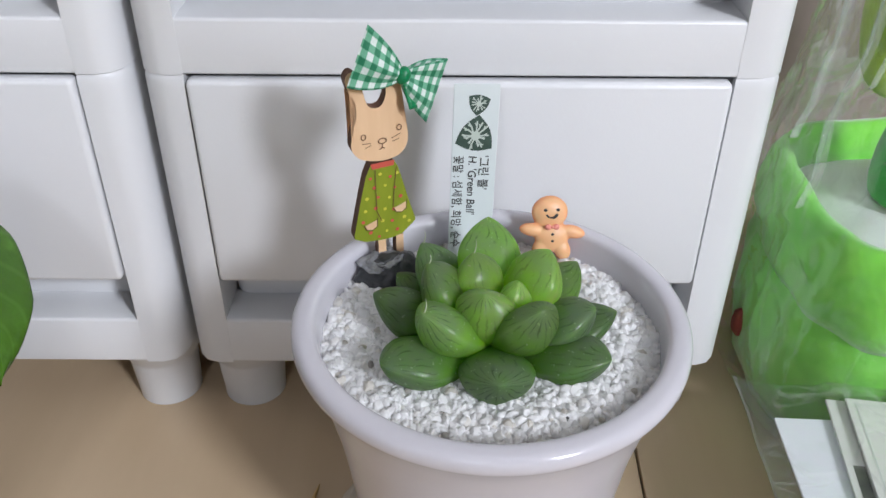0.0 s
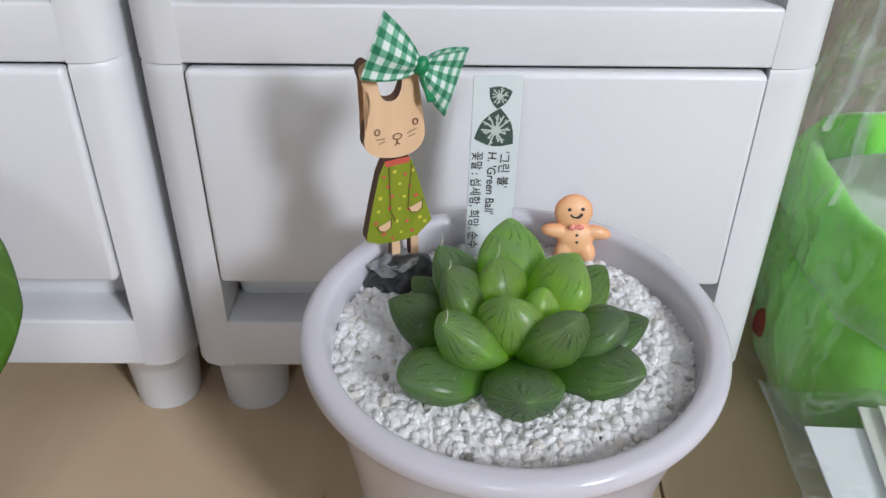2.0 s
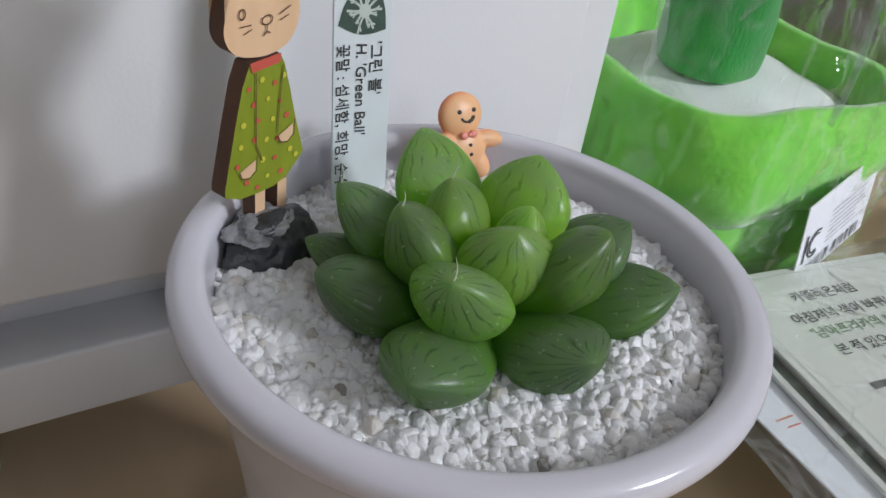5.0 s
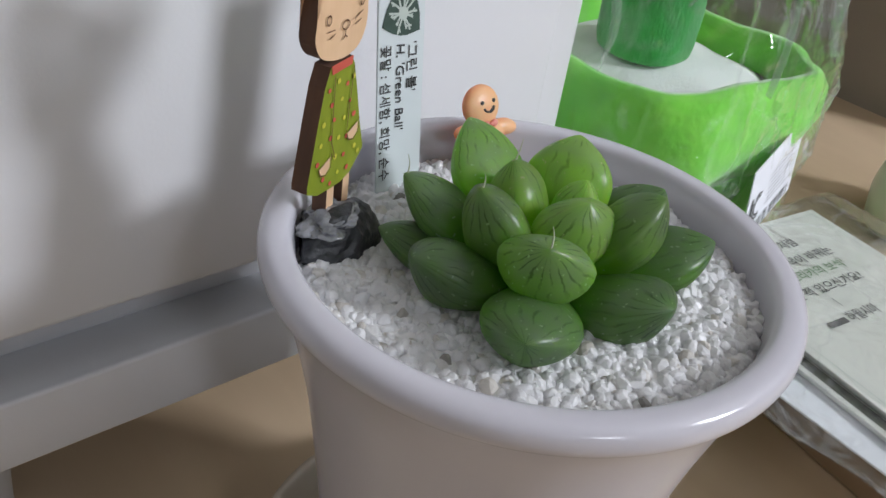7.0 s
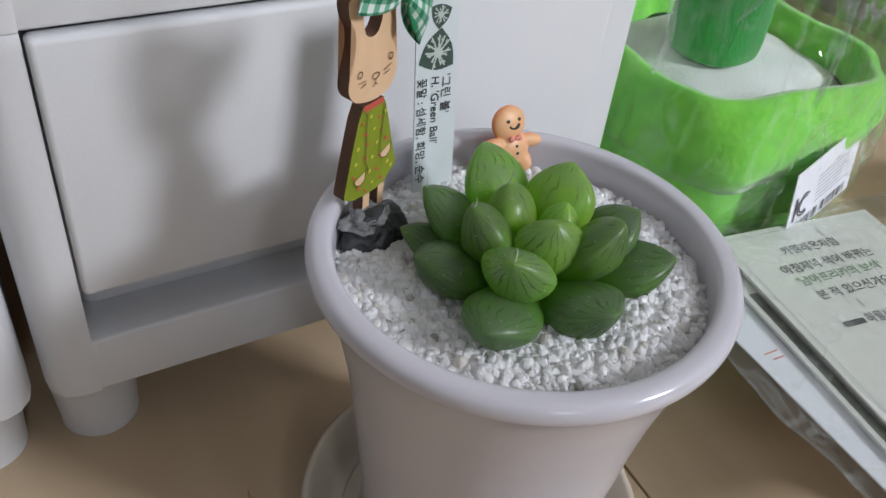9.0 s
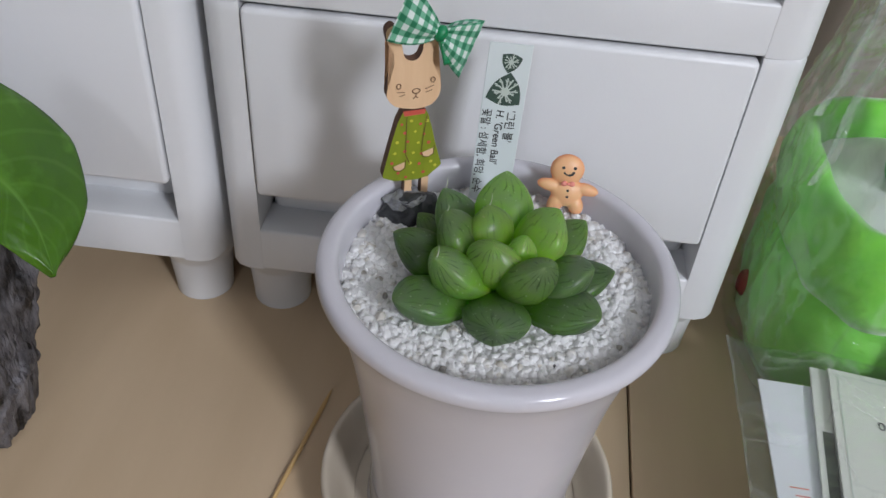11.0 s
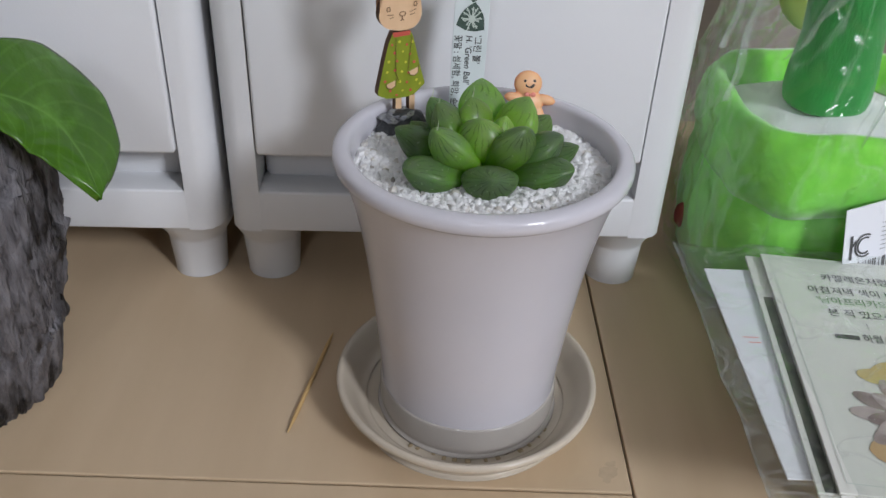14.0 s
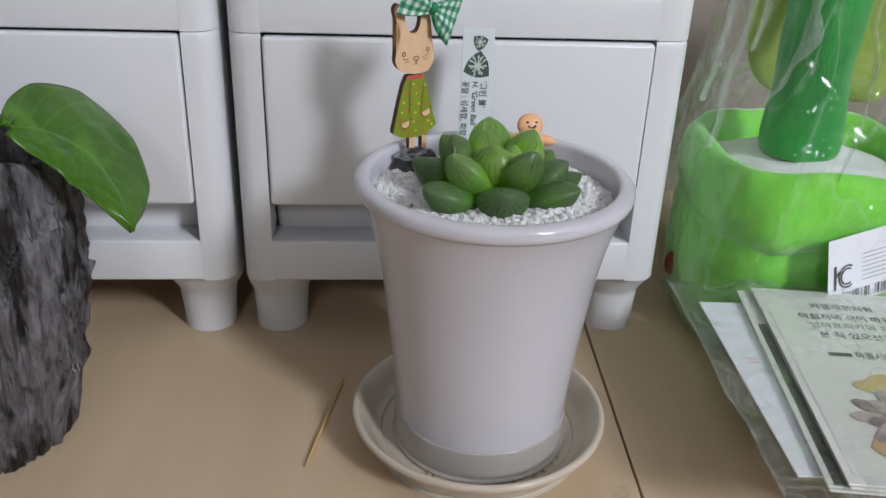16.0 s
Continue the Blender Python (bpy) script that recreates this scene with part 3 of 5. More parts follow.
# ---- drawer units ----
def drawer_unit(x0, label, foot_in=0.0142, W=0.198):
    """White plastic unit, 198 mm wide, two tiers of drawers on conical feet; origin at its front left corner on the floor."""
    D, POST = 0.19, 0.0145
    unit = thing("drawer_unit", pose(x0, 0.0628, 0), label, "drawer unit", "drawer units side by side")
    tiers = ((0.0365, 0.0570, 0.0762, 0.1523, 0.1530), (0.1534, 0.1712, 0.1922, 0.2700, 0.2712))
    for z0, lip, d0, d1, z1 in tiers:
        bm = bmesh.new()
        for sx in (0, 1):
            # a corner post, round on its outer edge
            wide = POST if sx == 0 else W - 0.1837
            xs = [0.0, 0.0012, 0.0042, 0.0085, wide]
            ys = [0.0105, 0.0050, 0.0015, 0.0, 0.0]
            prof = list(zip(xs, ys)) + [(wide, 0.022), (0.0, 0.022)]
            rows = []
            for z, grow in ((z0, 0.0), (z0 + 0.002, 0.0), (z1 - 0.004, 0.0), (z1 - 0.0012, 0.0), (z1, 0.0005)):
                rows.append([bm.verts.new(((x + (grow if x < wide else 0)) if sx == 0 else W - x - (grow if x < wide else 0), y + (grow if y < 0.02 else 0), z)) for x, y in prof])
            for a, b in zip(rows, rows[1:]):
                for i in range(len(prof)):
                    j = (i + 1) % len(prof)
                    bm.faces.new((a[i], a[j], b[j], b[i]))
            bm.faces.new(rows[0])
            bm.faces.new(rows[-1])
        box(bm, POST - 0.002, W - POST + 0.002, 0.0001, 0.020, z0, lip, 0.0012, 3)
        box(bm, POST - 0.002, W - POST + 0.002, 0.0020, D, z0, lip - 0.006)
        box(bm, 0.0006, 0.004, 0.015, D, z0, z1)
        box(bm, W - 0.004, W - 0.0006, 0.015, D, z0, z1)
        box(bm, 0.004, W - 0.004, D - 0.004, D, z0, z1)
        bmesh.ops.recalc_face_normals(bm, faces=bm.faces)
        auto_smooth(part("tier_frame", bm, PLASTIC, unit), 40)
        bm = bmesh.new()
        box(bm, 0.0152, 0.1828, -0.0023, 0.004, d0, d1, 0.0018, 3)
        dr = auto_smooth(part("drawer", bm, PLASTIC, unit), 40)
        bm = bmesh.new()
        # the tray behind the front, seen through the finger gap
        box(bm, 0.0148, 0.1834, 0.0165, D - 0.01, lip - 0.0035, d1 - 0.004, 0.0055, 4)
        auto_smooth(part("drawer_tray", bm, PLASTIC, dr), 40)
    bm = bmesh.new()
    box(bm, 0.0, W, 0.0, D, 0.2716, 0.278, 0.002, 3)
    auto_smooth(part("top_panel", bm, PLASTIC, unit), 40)
    foot = smooth_profile([(0.0, 0.0), (0.0116, 0.0), (0.0126, 0.0012), (0.0131, 0.008), (0.0139, 0.0195), (0.0146, 0.0225), (0.0172, 0.0270), (0.0205, 0.0320), (0.0222, 0.0364)], 4)
    for fx in (0.0142, W - foot_in):
        for fy in (0.0262, D - 0.02):
            bm = lathe(foot, 40)
            for v in bm.verts:
                v.co.x = min(max(v.co.x, 0.0004 - fx), W - 0.0004 - fx)
                v.co.y = max(v.co.y, 0.0010 - fy)
            part("foot", bm, PLASTIC, unit, at=pose(fx, fy, 0))
    return unit


drawer_unit(-0.1068, "white plastic drawer unit on conical feet, closed drawers", 0.0150, 0.1998)
drawer_unit(-0.3088, "white plastic drawer unit beside the dark bark pot", 0.0182)


# ---- pot, saucer and gravel ----
pot = thing("flower_pot", pose(0, -0.0085, 0.0045), "white glazed ceramic flower pot with a rolled rim", "flower pot")
body = [(0.0345, 0.0115), (0.0350, 0.020), (0.0364, 0.036), (0.0388, 0.058), (0.0414, 0.078), (0.0446, 0.094), (0.0470, 0.1028), (0.0491, 0.1082), (0.0497, 0.1090), (0.0510, 0.1101), (0.0515, 0.1118), (0.0511, 0.1138), (0.0496, 0.1150), (0.0472, 0.1152), (0.0457, 0.1145), (0.0450, 0.1125), (0.0444, 0.107), (0.0430, 0.092), (0.0424, 0.088), (0.039, 0.087), (0.03, 0.0868), (0.0, 0.0868)]
part("body", lathe(smooth_profile(body, 5), 144), CERAMIC, pot)
band = [(0.0, 0.0), (0.0336, 0.0), (0.0348, 0.0012), (0.0355, 0.0040), (0.0356, 0.0085), (0.0354, 0.0120), (0.0350, 0.0136), (0.0335, 0.0140)]
part("foot_band", lathe(smooth_profile(band, 5), 120), BAND, pot, "glossy grey-beige glazed band round the base")

saucer = [(0.0, 0.0), (0.0425, 0.0), (0.0440, 0.0010), (0.0475, 0.0055), (0.0515, 0.0105), (0.0543, 0.0135), (0.0547, 0.0152), (0.0538, 0.0163), (0.0520, 0.0158), (0.0490, 0.0120), (0.0455, 0.0070), (0.0420, 0.0048), (0.0395, 0.0042), (0.0, 0.0042)]
tray = tagged(link_mesh("saucer", lathe(smooth_profile([(r * 0.963, z) for r, z in saucer], 5), 144), SAUCER_MAT, pose_m=pose(-0.0005, -0.0075, 0)), "cream glazed round saucer under the white pot", "saucer")
for i in range(13):
    a = radians(-128 + 92 * i / 12 + random.uniform(-2.5, 2.5))
    bm = bmesh.new()
    r0, r1, w = 0.0358, 0.0358 + random.uniform(0.0015, 0.0034), random.uniform(0.0005, 0.0011)
    box(bm, r0, r1, -w, w, 0.0043, 0.00475, 0.0002, 1)
    part("mineral_stain", bm, RUST, tray, "brown water stain", at=pose(0, 0, 0, 0, 0, math.degrees(a)))


def gravel_top(x, y):
    r = math.hypot(x, y + 0.0085)
    h = 0.1112 + 0.0014 * noise.noise(Vector((x * 70, y * 70, 0.3))) + 0.0006 * noise.noise(Vector((x * 190, y * 190, 2.3)))
    h += 0.0022 * math.exp(-((x - 0.024) ** 2 + (y + 0.026) ** 2) / 0.00022)
    h += 0.0024 * max(0.0, -y - 0.02) / 0.03
    h -= 0.0022 * max(0.0, (r - 0.038) / 0.008) ** 2
    return h


def gravel():
    rng = np.random.default_rng(4)
    bm = bmesh.new()
    bmesh.ops.create_icosphere(bm, subdivisions=2, radius=1.0)
    base_v = np.array([v.co[:] for v in bm.verts])
    base_f = [tuple(v.index for v in f.verts) for f in bm.faces]
    bm.free()
    verts, faces = [], []
    for layer, amount in ((0, 2300), (1, 2600), (2, 800)):
        for _ in range(amount):
            r = 0.0445 * math.sqrt(rng.random())
            a = rng.random() * 2 * math.pi
            x, y = r * math.cos(a), r * math.sin(a) - 0.0085
            size = 0.00112 * (0.66 + 0.9 * rng.random() ** 1.5)
            z = gravel_top(x, y) - 0.0002 + layer * 0.00034 + rng.normal(0, 0.00016)
            ax = Euler(tuple(rng.random(3) * 6.28)).to_matrix()
            stretch = np.array([1.08, 0.74 + 0.3 * rng.random(), 0.62 + 0.35 * rng.random()])
            v = base_v * (1 + rng.uniform(-0.05, 0.05, (len(base_v), 1)))
            for _ in range(6):
                cut = rng.normal(size=3)
                cut /= np.linalg.norm(cut)
                v = v - np.maximum(0, v @ cut - rng.uniform(0.58, 0.86))[:, None] * cut
            v = v * stretch * size * 1.12
            v = v @ np.array(ax).T + (x, y, z)
            o = len(verts)
            verts.extend(map(tuple, v))
            faces.extend((o + p, o + q, o + s) for p, q, s in base_f)
    me = bpy.data.meshes.new("gravel")
    me.from_pydata(verts, [], faces)
    me.materials.append(GRAVEL)
    return tagged(new("gravel", me), "coarse white quartz gravel filling the flower pot", "gravel", kind="stuff")


gravel()
ring = lathe([(0.0, 0.1101), (0.010, 0.1101), (0.020, 0.1101), (0.030, 0.11), (0.038, 0.1098), (0.0444, 0.1080), (0.0425, 0.093), (0.0, 0.093)], 96)
for v in ring.verts:
    if v.co.z > 0.1:
        v.co.z = gravel_top(v.co.x, v.co.y - 0.0085) + 0.0003
tagged(link_mesh("gravel_bed", ring, GRIT, pose_m=pose(0, -0.0085, 0)), "white gravel packed below the surface grains", "gravel", kind="stuff")


# ---- the succulent ----
def interp(u, us, vs):
    return float(np.interp(u, us, vs))


def leaf_mesh(length, half_w, half_t, bend, seed):
    """A plump leaf along x, fullest past its middle, with a short point; its flatter window faces +z, its keel -z."""
    bm = bmesh.new()
    uvl = bm.loops.layers.uv.new("UVMap")
    nu, nv = 26, 28
    rings = []
    for i in range(nu + 1):
        u = 1 - (1 - i / nu) ** 1.55
        if u < 0.64:
            w = 0.40 + 0.60 * math.sin(math.pi / 2 * u / 0.64) ** 1.15
            t = 0.50 + 0.50 * math.sin(math.pi / 2 * u / 0.64)
        else:
            q = (u - 0.64) / 0.36
            w = (1 - q ** 1.8) ** 0.80
            t = (1 - q ** 1.8) ** 0.80
        w, t = half_w * w, half_t * t
        zc = bend * length * (u * u - 0.15 * u)
        ring = []
        for k in range(nv):
            a = 2 * math.pi * k / nv
            c, sn = math.cos(a), math.sin(a)
            k2 = abs(sn) ** 1.03
            z = t * (0.72 * k2 if sn > 0 else -1.12 * k2)
            if sn < 0:
                z -= 0.14 * t * (1 - abs(c)) ** 2 * min(1.0, 2 * u)
            swell = 1 + 0.045 * noise.noise(Vector((u * 2.6 + seed, c * 1.3, sn * 1.3)))
            ring.append(bm.verts.new((u * length, w * c * swell, zc + z * swell)))
        rings.append((u, ring))
    for (ua, a), (ub, b) in zip(rings, rings[1:]):
        for k in range(nv):
            j = (k + 1) % nv
            f = bm.faces.new((a[k], b[k], b[j], a[j]))
            for lp, (uu, kk) in zip(f.loops, ((ua, k), (ub, k), (ub, k + 1), (ua, k + 1))):
                lp[uvl].uv = (uu, kk / nv)
    bm.faces.new(rings[0][1])
    bmesh.ops.remove_doubles(bm, verts=rings[-1][1], dist=1e-5)
    bmesh.ops.recalc_face_normals(bm, faces=bm.faces)
    return bm


def bristle(leaf, length, lean, mat):
    """The pale dry thread at a leaf's point."""
    bm = bmesh.new()
    rows = []
    for i in range(9):
        u = i / 8
        p = Vector((0.0006 * math.sin(2.4 * u), lean * length * u * u, length * u))
        r = 0.00020 * (1 - 0.75 * u)
        rows.append([bm.verts.new(p + Vector((math.cos(a), math.sin(a), 0)) * r) for a in [2 * math.pi * k / 6 for k in range(6)]])
    for a, b in zip(rows, rows[1:]):
        for k in range(6):
            bm.faces.new((a[k], a[(k + 1) % 6], b[(k + 1) % 6], b[k]))
    bm.faces.new(rows[-1])
    return part("bristle", bm, mat, leaf, "pale dry thread")


def place_leaf(parent, foot, tip, half_w, half_t, bend, mat, seed):
    foot, tip = Vector(foot), Vector(tip)
    d = tip - foot
    x = d.normalized()
    side = Vector((0, 0, 1)).cross(x).normalized()
    up = x.cross(side)
    m = Matrix((x, side, up)).transposed().to_4x4()
    m.translation = foot
    tilt = Matrix.Rotation(math.atan2(bend * 0.85, 1.0), 4, "Y")
    return part("leaf", leaf_mesh(d.length, half_w, half_t, bend, seed), mat, parent, at=m @ tilt)


HEART = Vector((0.0008, -0.0120, 0.1128))
THREAD = material("dry_thread", (0.55, 0.60, 0.42), 0.6)
plant = thing("succulent_plant", pose(0, 0, 0), "green rosette succulent with plump translucent leaves", "succulent")
O, M, I = OUTERLEAF, MIDLEAF, INNERLEAF
for i, (tip, hw, ht, bend, mat, off, rise, thread) in enumerate((
    ((-0.0003, 0.0135, 0.1340), 0.0092, 0.0056, 0.08, M, 0.22, 0.000, 0),
    ((-0.0182, 0.0100, 0.1278), 0.0080, 0.0054, 0.10, O, 0.20, 0.000, 0.004),
    ((-0.0250, 0.0075, 0.1195), 0.0070, 0.0045, 0.08, O, 0.24, -0.002, 0),
    ((-0.0302, -0.0084, 0.1245), 0.0086, 0.0062, 0.10, O, 0.22, -0.001, 0),
    ((-0.0268, -0.0330, 0.1222), 0.0092, 0.0062, 0.06, O, 0.22, -0.001, 0),
    ((0.0004, -0.0402, 0.1228), 0.0098, 0.0066, 0.10, O, 0.20, -0.001, 0),
    ((0.0276, -0.0300, 0.1215), 0.0092, 0.0062, 0.08, O, 0.22, -0.001, 0),
    ((0.0326, -0.0088, 0.1195), 0.0080, 0.0052, 0.10, O, 0.22, -0.002, 0),
    ((0.0243, 0.0090, 0.1225), 0.0078, 0.0052, 0.12, M, 0.25, -0.001, 0),
    ((0.0252, -0.0175, 0.1272), 0.0086, 0.0062, 0.10, O, 0.25, 0.001, 0),
    ((0.0112, -0.0268, 0.1340), 0.0088, 0.0064, 0.06, M, 0.20, 0.001, 0),
    ((-0.0172, -0.0260, 0.1322), 0.0088, 0.0064, 0.06, M, 0.22, 0.001, 0.004),
    ((-0.0164, -0.0080, 0.1338), 0.0080, 0.0062, 0.06, M, 0.22, 0.001, 0.003),
    ((0.0150, -0.0022, 0.1342), 0.0092, 0.0066, 0.06, I, 0.22, 0.001, 0),
    ((-0.0048, -0.0040, 0.1345), 0.0072, 0.0060, 0.03, I, 0.20, 0.003, 0.005),
    ((-0.0024, -0.0205, 0.1338), 0.0086, 0.0064, 0.04, I, 0.12, 0.003, 0),
    ((0.0064, -0.0128, 0.1318), 0.0052, 0.0046, 0.02, I, 0.20, 0.003, 0),
)):
    t = Vector(tip)
    foot = HEART + Vector((t.x - HEART.x, t.y - HEART.y, 0)) * off * 0.6 + Vector((0, 0, rise))
    lf = place_leaf(plant, foot, tip, hw * 0.95, ht * 0.96, bend, mat, 3.7 * i)
    if thread:
        hair = bristle(lf, thread, 0.3 - 0.1 * (i % 5), THREAD)
        hair.matrix_basis = Matrix.Translation(lf.matrix_basis.inverted() @ (t - (t - foot).normalized() * 0.0006)) @ lf.matrix_basis.to_3x3().inverted().to_4x4()
bm = bmesh.new()
bmesh.ops.create_icosphere(bm, subdivisions=3, radius=1.0)
bmesh.ops.transform(bm, matrix=pose(HEART.x, HEART.y, 0.1115) @ Matrix.Diagonal((0.008, 0.008, 0.008, 1)), verts=bm.verts)
part("stem", bm, INNERLEAF, plant)


# ---- rabbit pick, stone, bow ----
def rabbit():
    bm = bmesh.new()
    F, B = -0.0002, 0.0030
    head = closed_curve([(-4.7, 55.0), (-6.4, 53.4), (-5.8, 50.0), (-4.2, 47.0), (-4.0, 43.0), (-5.2, 38.2), (-5.8, 34.0), (-3.8, 30.8), (0.0, 29.4), (4.0, 29.1), (7.6, 30.2), (9.6, 33.2), (9.6, 37.4), (7.8, 41.6), (6.8, 44.6), (7.4, 49.0), (8.0, 54.0), (6.2, 56.6), (4.3, 54.0), (4.2, 48.6), (3.0, 45.2), (1.0, 44.4), (-1.0, 45.6), (-1.9, 49.0), (-2.8, 53.2)], 5)
    plate(bm, head, F, B, 0, 1)
    dress = [(-0.9, 28.4), (5.5, 28.8), (6.6, 27.0), (8.0, 22.0), (9.6, 15.6), (11.6, 8.8), (11.0, 8.0), (7.6, 5.0), (4.6, 4.2), (1.0, 4.2), (-3.2, 4.6), (-6.4, 6.2), (-6.4, 7.6), (-4.0, 18.5), (-2.4, 25.0)]
    plate(bm, dress, F - 0.0001, B, 2, 1)
    for x0, x1, z0 in ((0.4, 2.7, -4.5), (5.7, 7.9, -4.0)):
        plate(bm, [(x0, z0), (x1, z0), (x1, 4.6), (x0, 4.6)], F + 0.0001, B, 0, 1)
    Y = F - 0.0003
    f = bm.faces.new([bm.verts.new((x / 1000, Y, z / 1000)) for x, z in ((-1.0, 28.7), (-0.6, 27.0), (5.5, 27.3), (5.7, 28.9))])
    f.material_index = 4
    rng = random.Random(3)
    spots = [(-1.2, 24.4), (1.6, 25.3), (4.4, 24.0), (6.4, 24.8), (-0.2, 21.4), (2.9, 21.6), (5.6, 20.4), (-2.4, 18.4), (0.8, 18.3), (4.0, 17.6), (7.2, 17.3), (-3.0, 14.6), (0.0, 15.0), (2.6, 14.2), (5.2, 13.6), (8.6, 14.0), (-3.8, 11.2), (1.8, 10.6), (4.6, 10.0), (8.2, 10.4), (-1.8, 7.4), (2.9, 7.0), (6.0, 6.8), (9.6, 8.8), (0.6, 5.6)]
    for i, (x, z) in enumerate(spots):
        disc(bm, x, z, rng.uniform(0.42, 0.60), Y, 3 if i % 2 else 4, n=10)
    # small cuffs of the dress, plain wood
    for x, z, s in ((-1.6, 9.6, 1), (7.0, 13.6, 1)):
        f = bm.faces.new([bm.verts.new(((x + a) / 1000, Y - 0.0001, (z + b) / 1000)) for a, b in ((-1.7, 0.4), (-1.2, -0.9), (0.3, -1.3), (1.6, -0.4), (1.7, 1.7))])
        f.material_index = 0
        stroke(bm, [(x - 2.0, z + 0.5), (x - 1.3, z - 1.0), (x + 0.3, z - 1.45), (x + 1.8, z - 0.4), (x + 1.9, z + 2.4)], 0.22, Y - 0.0002, 6)
    stroke(bm, [(0.2, 26.8), (0.2, 14.0), (1.6, 10.5)], 0.2, Y - 0.0001, 6)
    stroke(bm, [(6.2, 26.8), (5.4, 20.0), (5.0, 14.5)], 0.2, Y - 0.0001, 6)
    for x, z in ((-2.5, 36.9), (7.3, 38.1)):
        stroke(bm, [(x + 0.62 * math.cos(a), z + 0.8 * math.sin(a)) for a in [2 * math.pi * i / 12 for i in range(13)]], 0.24, Y, 6)
    stroke(bm, [(2.6 + 1.1 * math.cos(a), 35.0 + 0.75 * math.sin(a)) for a in [2 * math.pi * i / 14 for i in range(15)]], 0.24, Y, 6)
    stroke(bm, [(2.6, 34.2), (2.5, 33.2), (1.8, 32.6)], 0.24, Y, 6)
    stroke(bm, [(2.5, 33.2), (3.2, 32.8)], 0.24, Y, 6)
    for a, b in (((-2.9, 35.0), (-0.7, 34.9)), ((-2.2, 33.7), (-0.6, 34.2)), ((5.2, 35.4), (7.6, 36.3)), ((5.4, 34.4), (7.2, 34.9))):
        stroke(bm, [a, b], 0.2, Y, 6)
    ob = link_mesh("rabbit_pick", bm, [WOOD, BURNT, DRESS, YELLOW, RED, PINKDOT, BROWNINK], smooth=False, pose_m=pose(-0.031, 0.0165, 0.12, 0, 0, 23))
    return tagged(ob, "flat wooden rabbit plant pick in an olive dotted dress", "plant pick")


rabbit()


def lump(name, mat, size, seed, rough, at, sub=4):
    bm = bmesh.new()
    bmesh.ops.create_icosphere(bm, subdivisions=sub, radius=1.0)
    for v in bm.verts:
        d = v.co.normalized()
        k = 1 + rough * noise.noise(d * 1.3 + Vector((seed, 0, 0))) + rough * 0.5 * noise.noise(d * 3.4 + Vector((0, seed, 0)))
        v.co = Vector((d.x * size[0], d.y * size[1], d.z * size[2])) * k
    return link_mesh(name, bm, mat, pose_m=at)


def cut_stone(size, seed, at):
    """An angular stone: a ball cut by random planes, edges a little worn."""
    rng = random.Random(seed)
    planes = []
    for i in range(15):
        n = Vector((rng.gauss(0, 1), rng.gauss(0, 1), rng.gauss(0, 1))).normalized()
        planes.append((n, rng.uniform(0.74, 0.98)))
    bm = bmesh.new()
    bmesh.ops.create_icosphere(bm, subdivisions=5, radius=1.0)
    for v in bm.verts:
        d = v.co.normalized()
        r = min([1.08] + [h / max(d.dot(n), 1e-3) for n, h in planes if d.dot(n) > 0.05])
        r *= 1 + 0.05 * noise.noise(d * 5)
        v.co = Vector((d.x * size[0], d.y * size[1], d.z * size[2])) * r
    return link_mesh("stone", bm, STONE, pose_m=at)


stone = tagged(cut_stone((0.0098, 0.0078, 0.0064), 11, pose(-0.0280, 0.0166, 0.1134, 0, 0, 23)), "rough black stone at the rabbit's feet on gravel", "stone")
glue = lump("glue", GLUE, (0.0052, 0.0046, 0.0016), 7.7, 0.50, pose(-0.0026, 0.0004, 0.0046, 0, -8, 0), 5)
glue.parent = stone
glue["label"] = "clear grey dried glue blob"


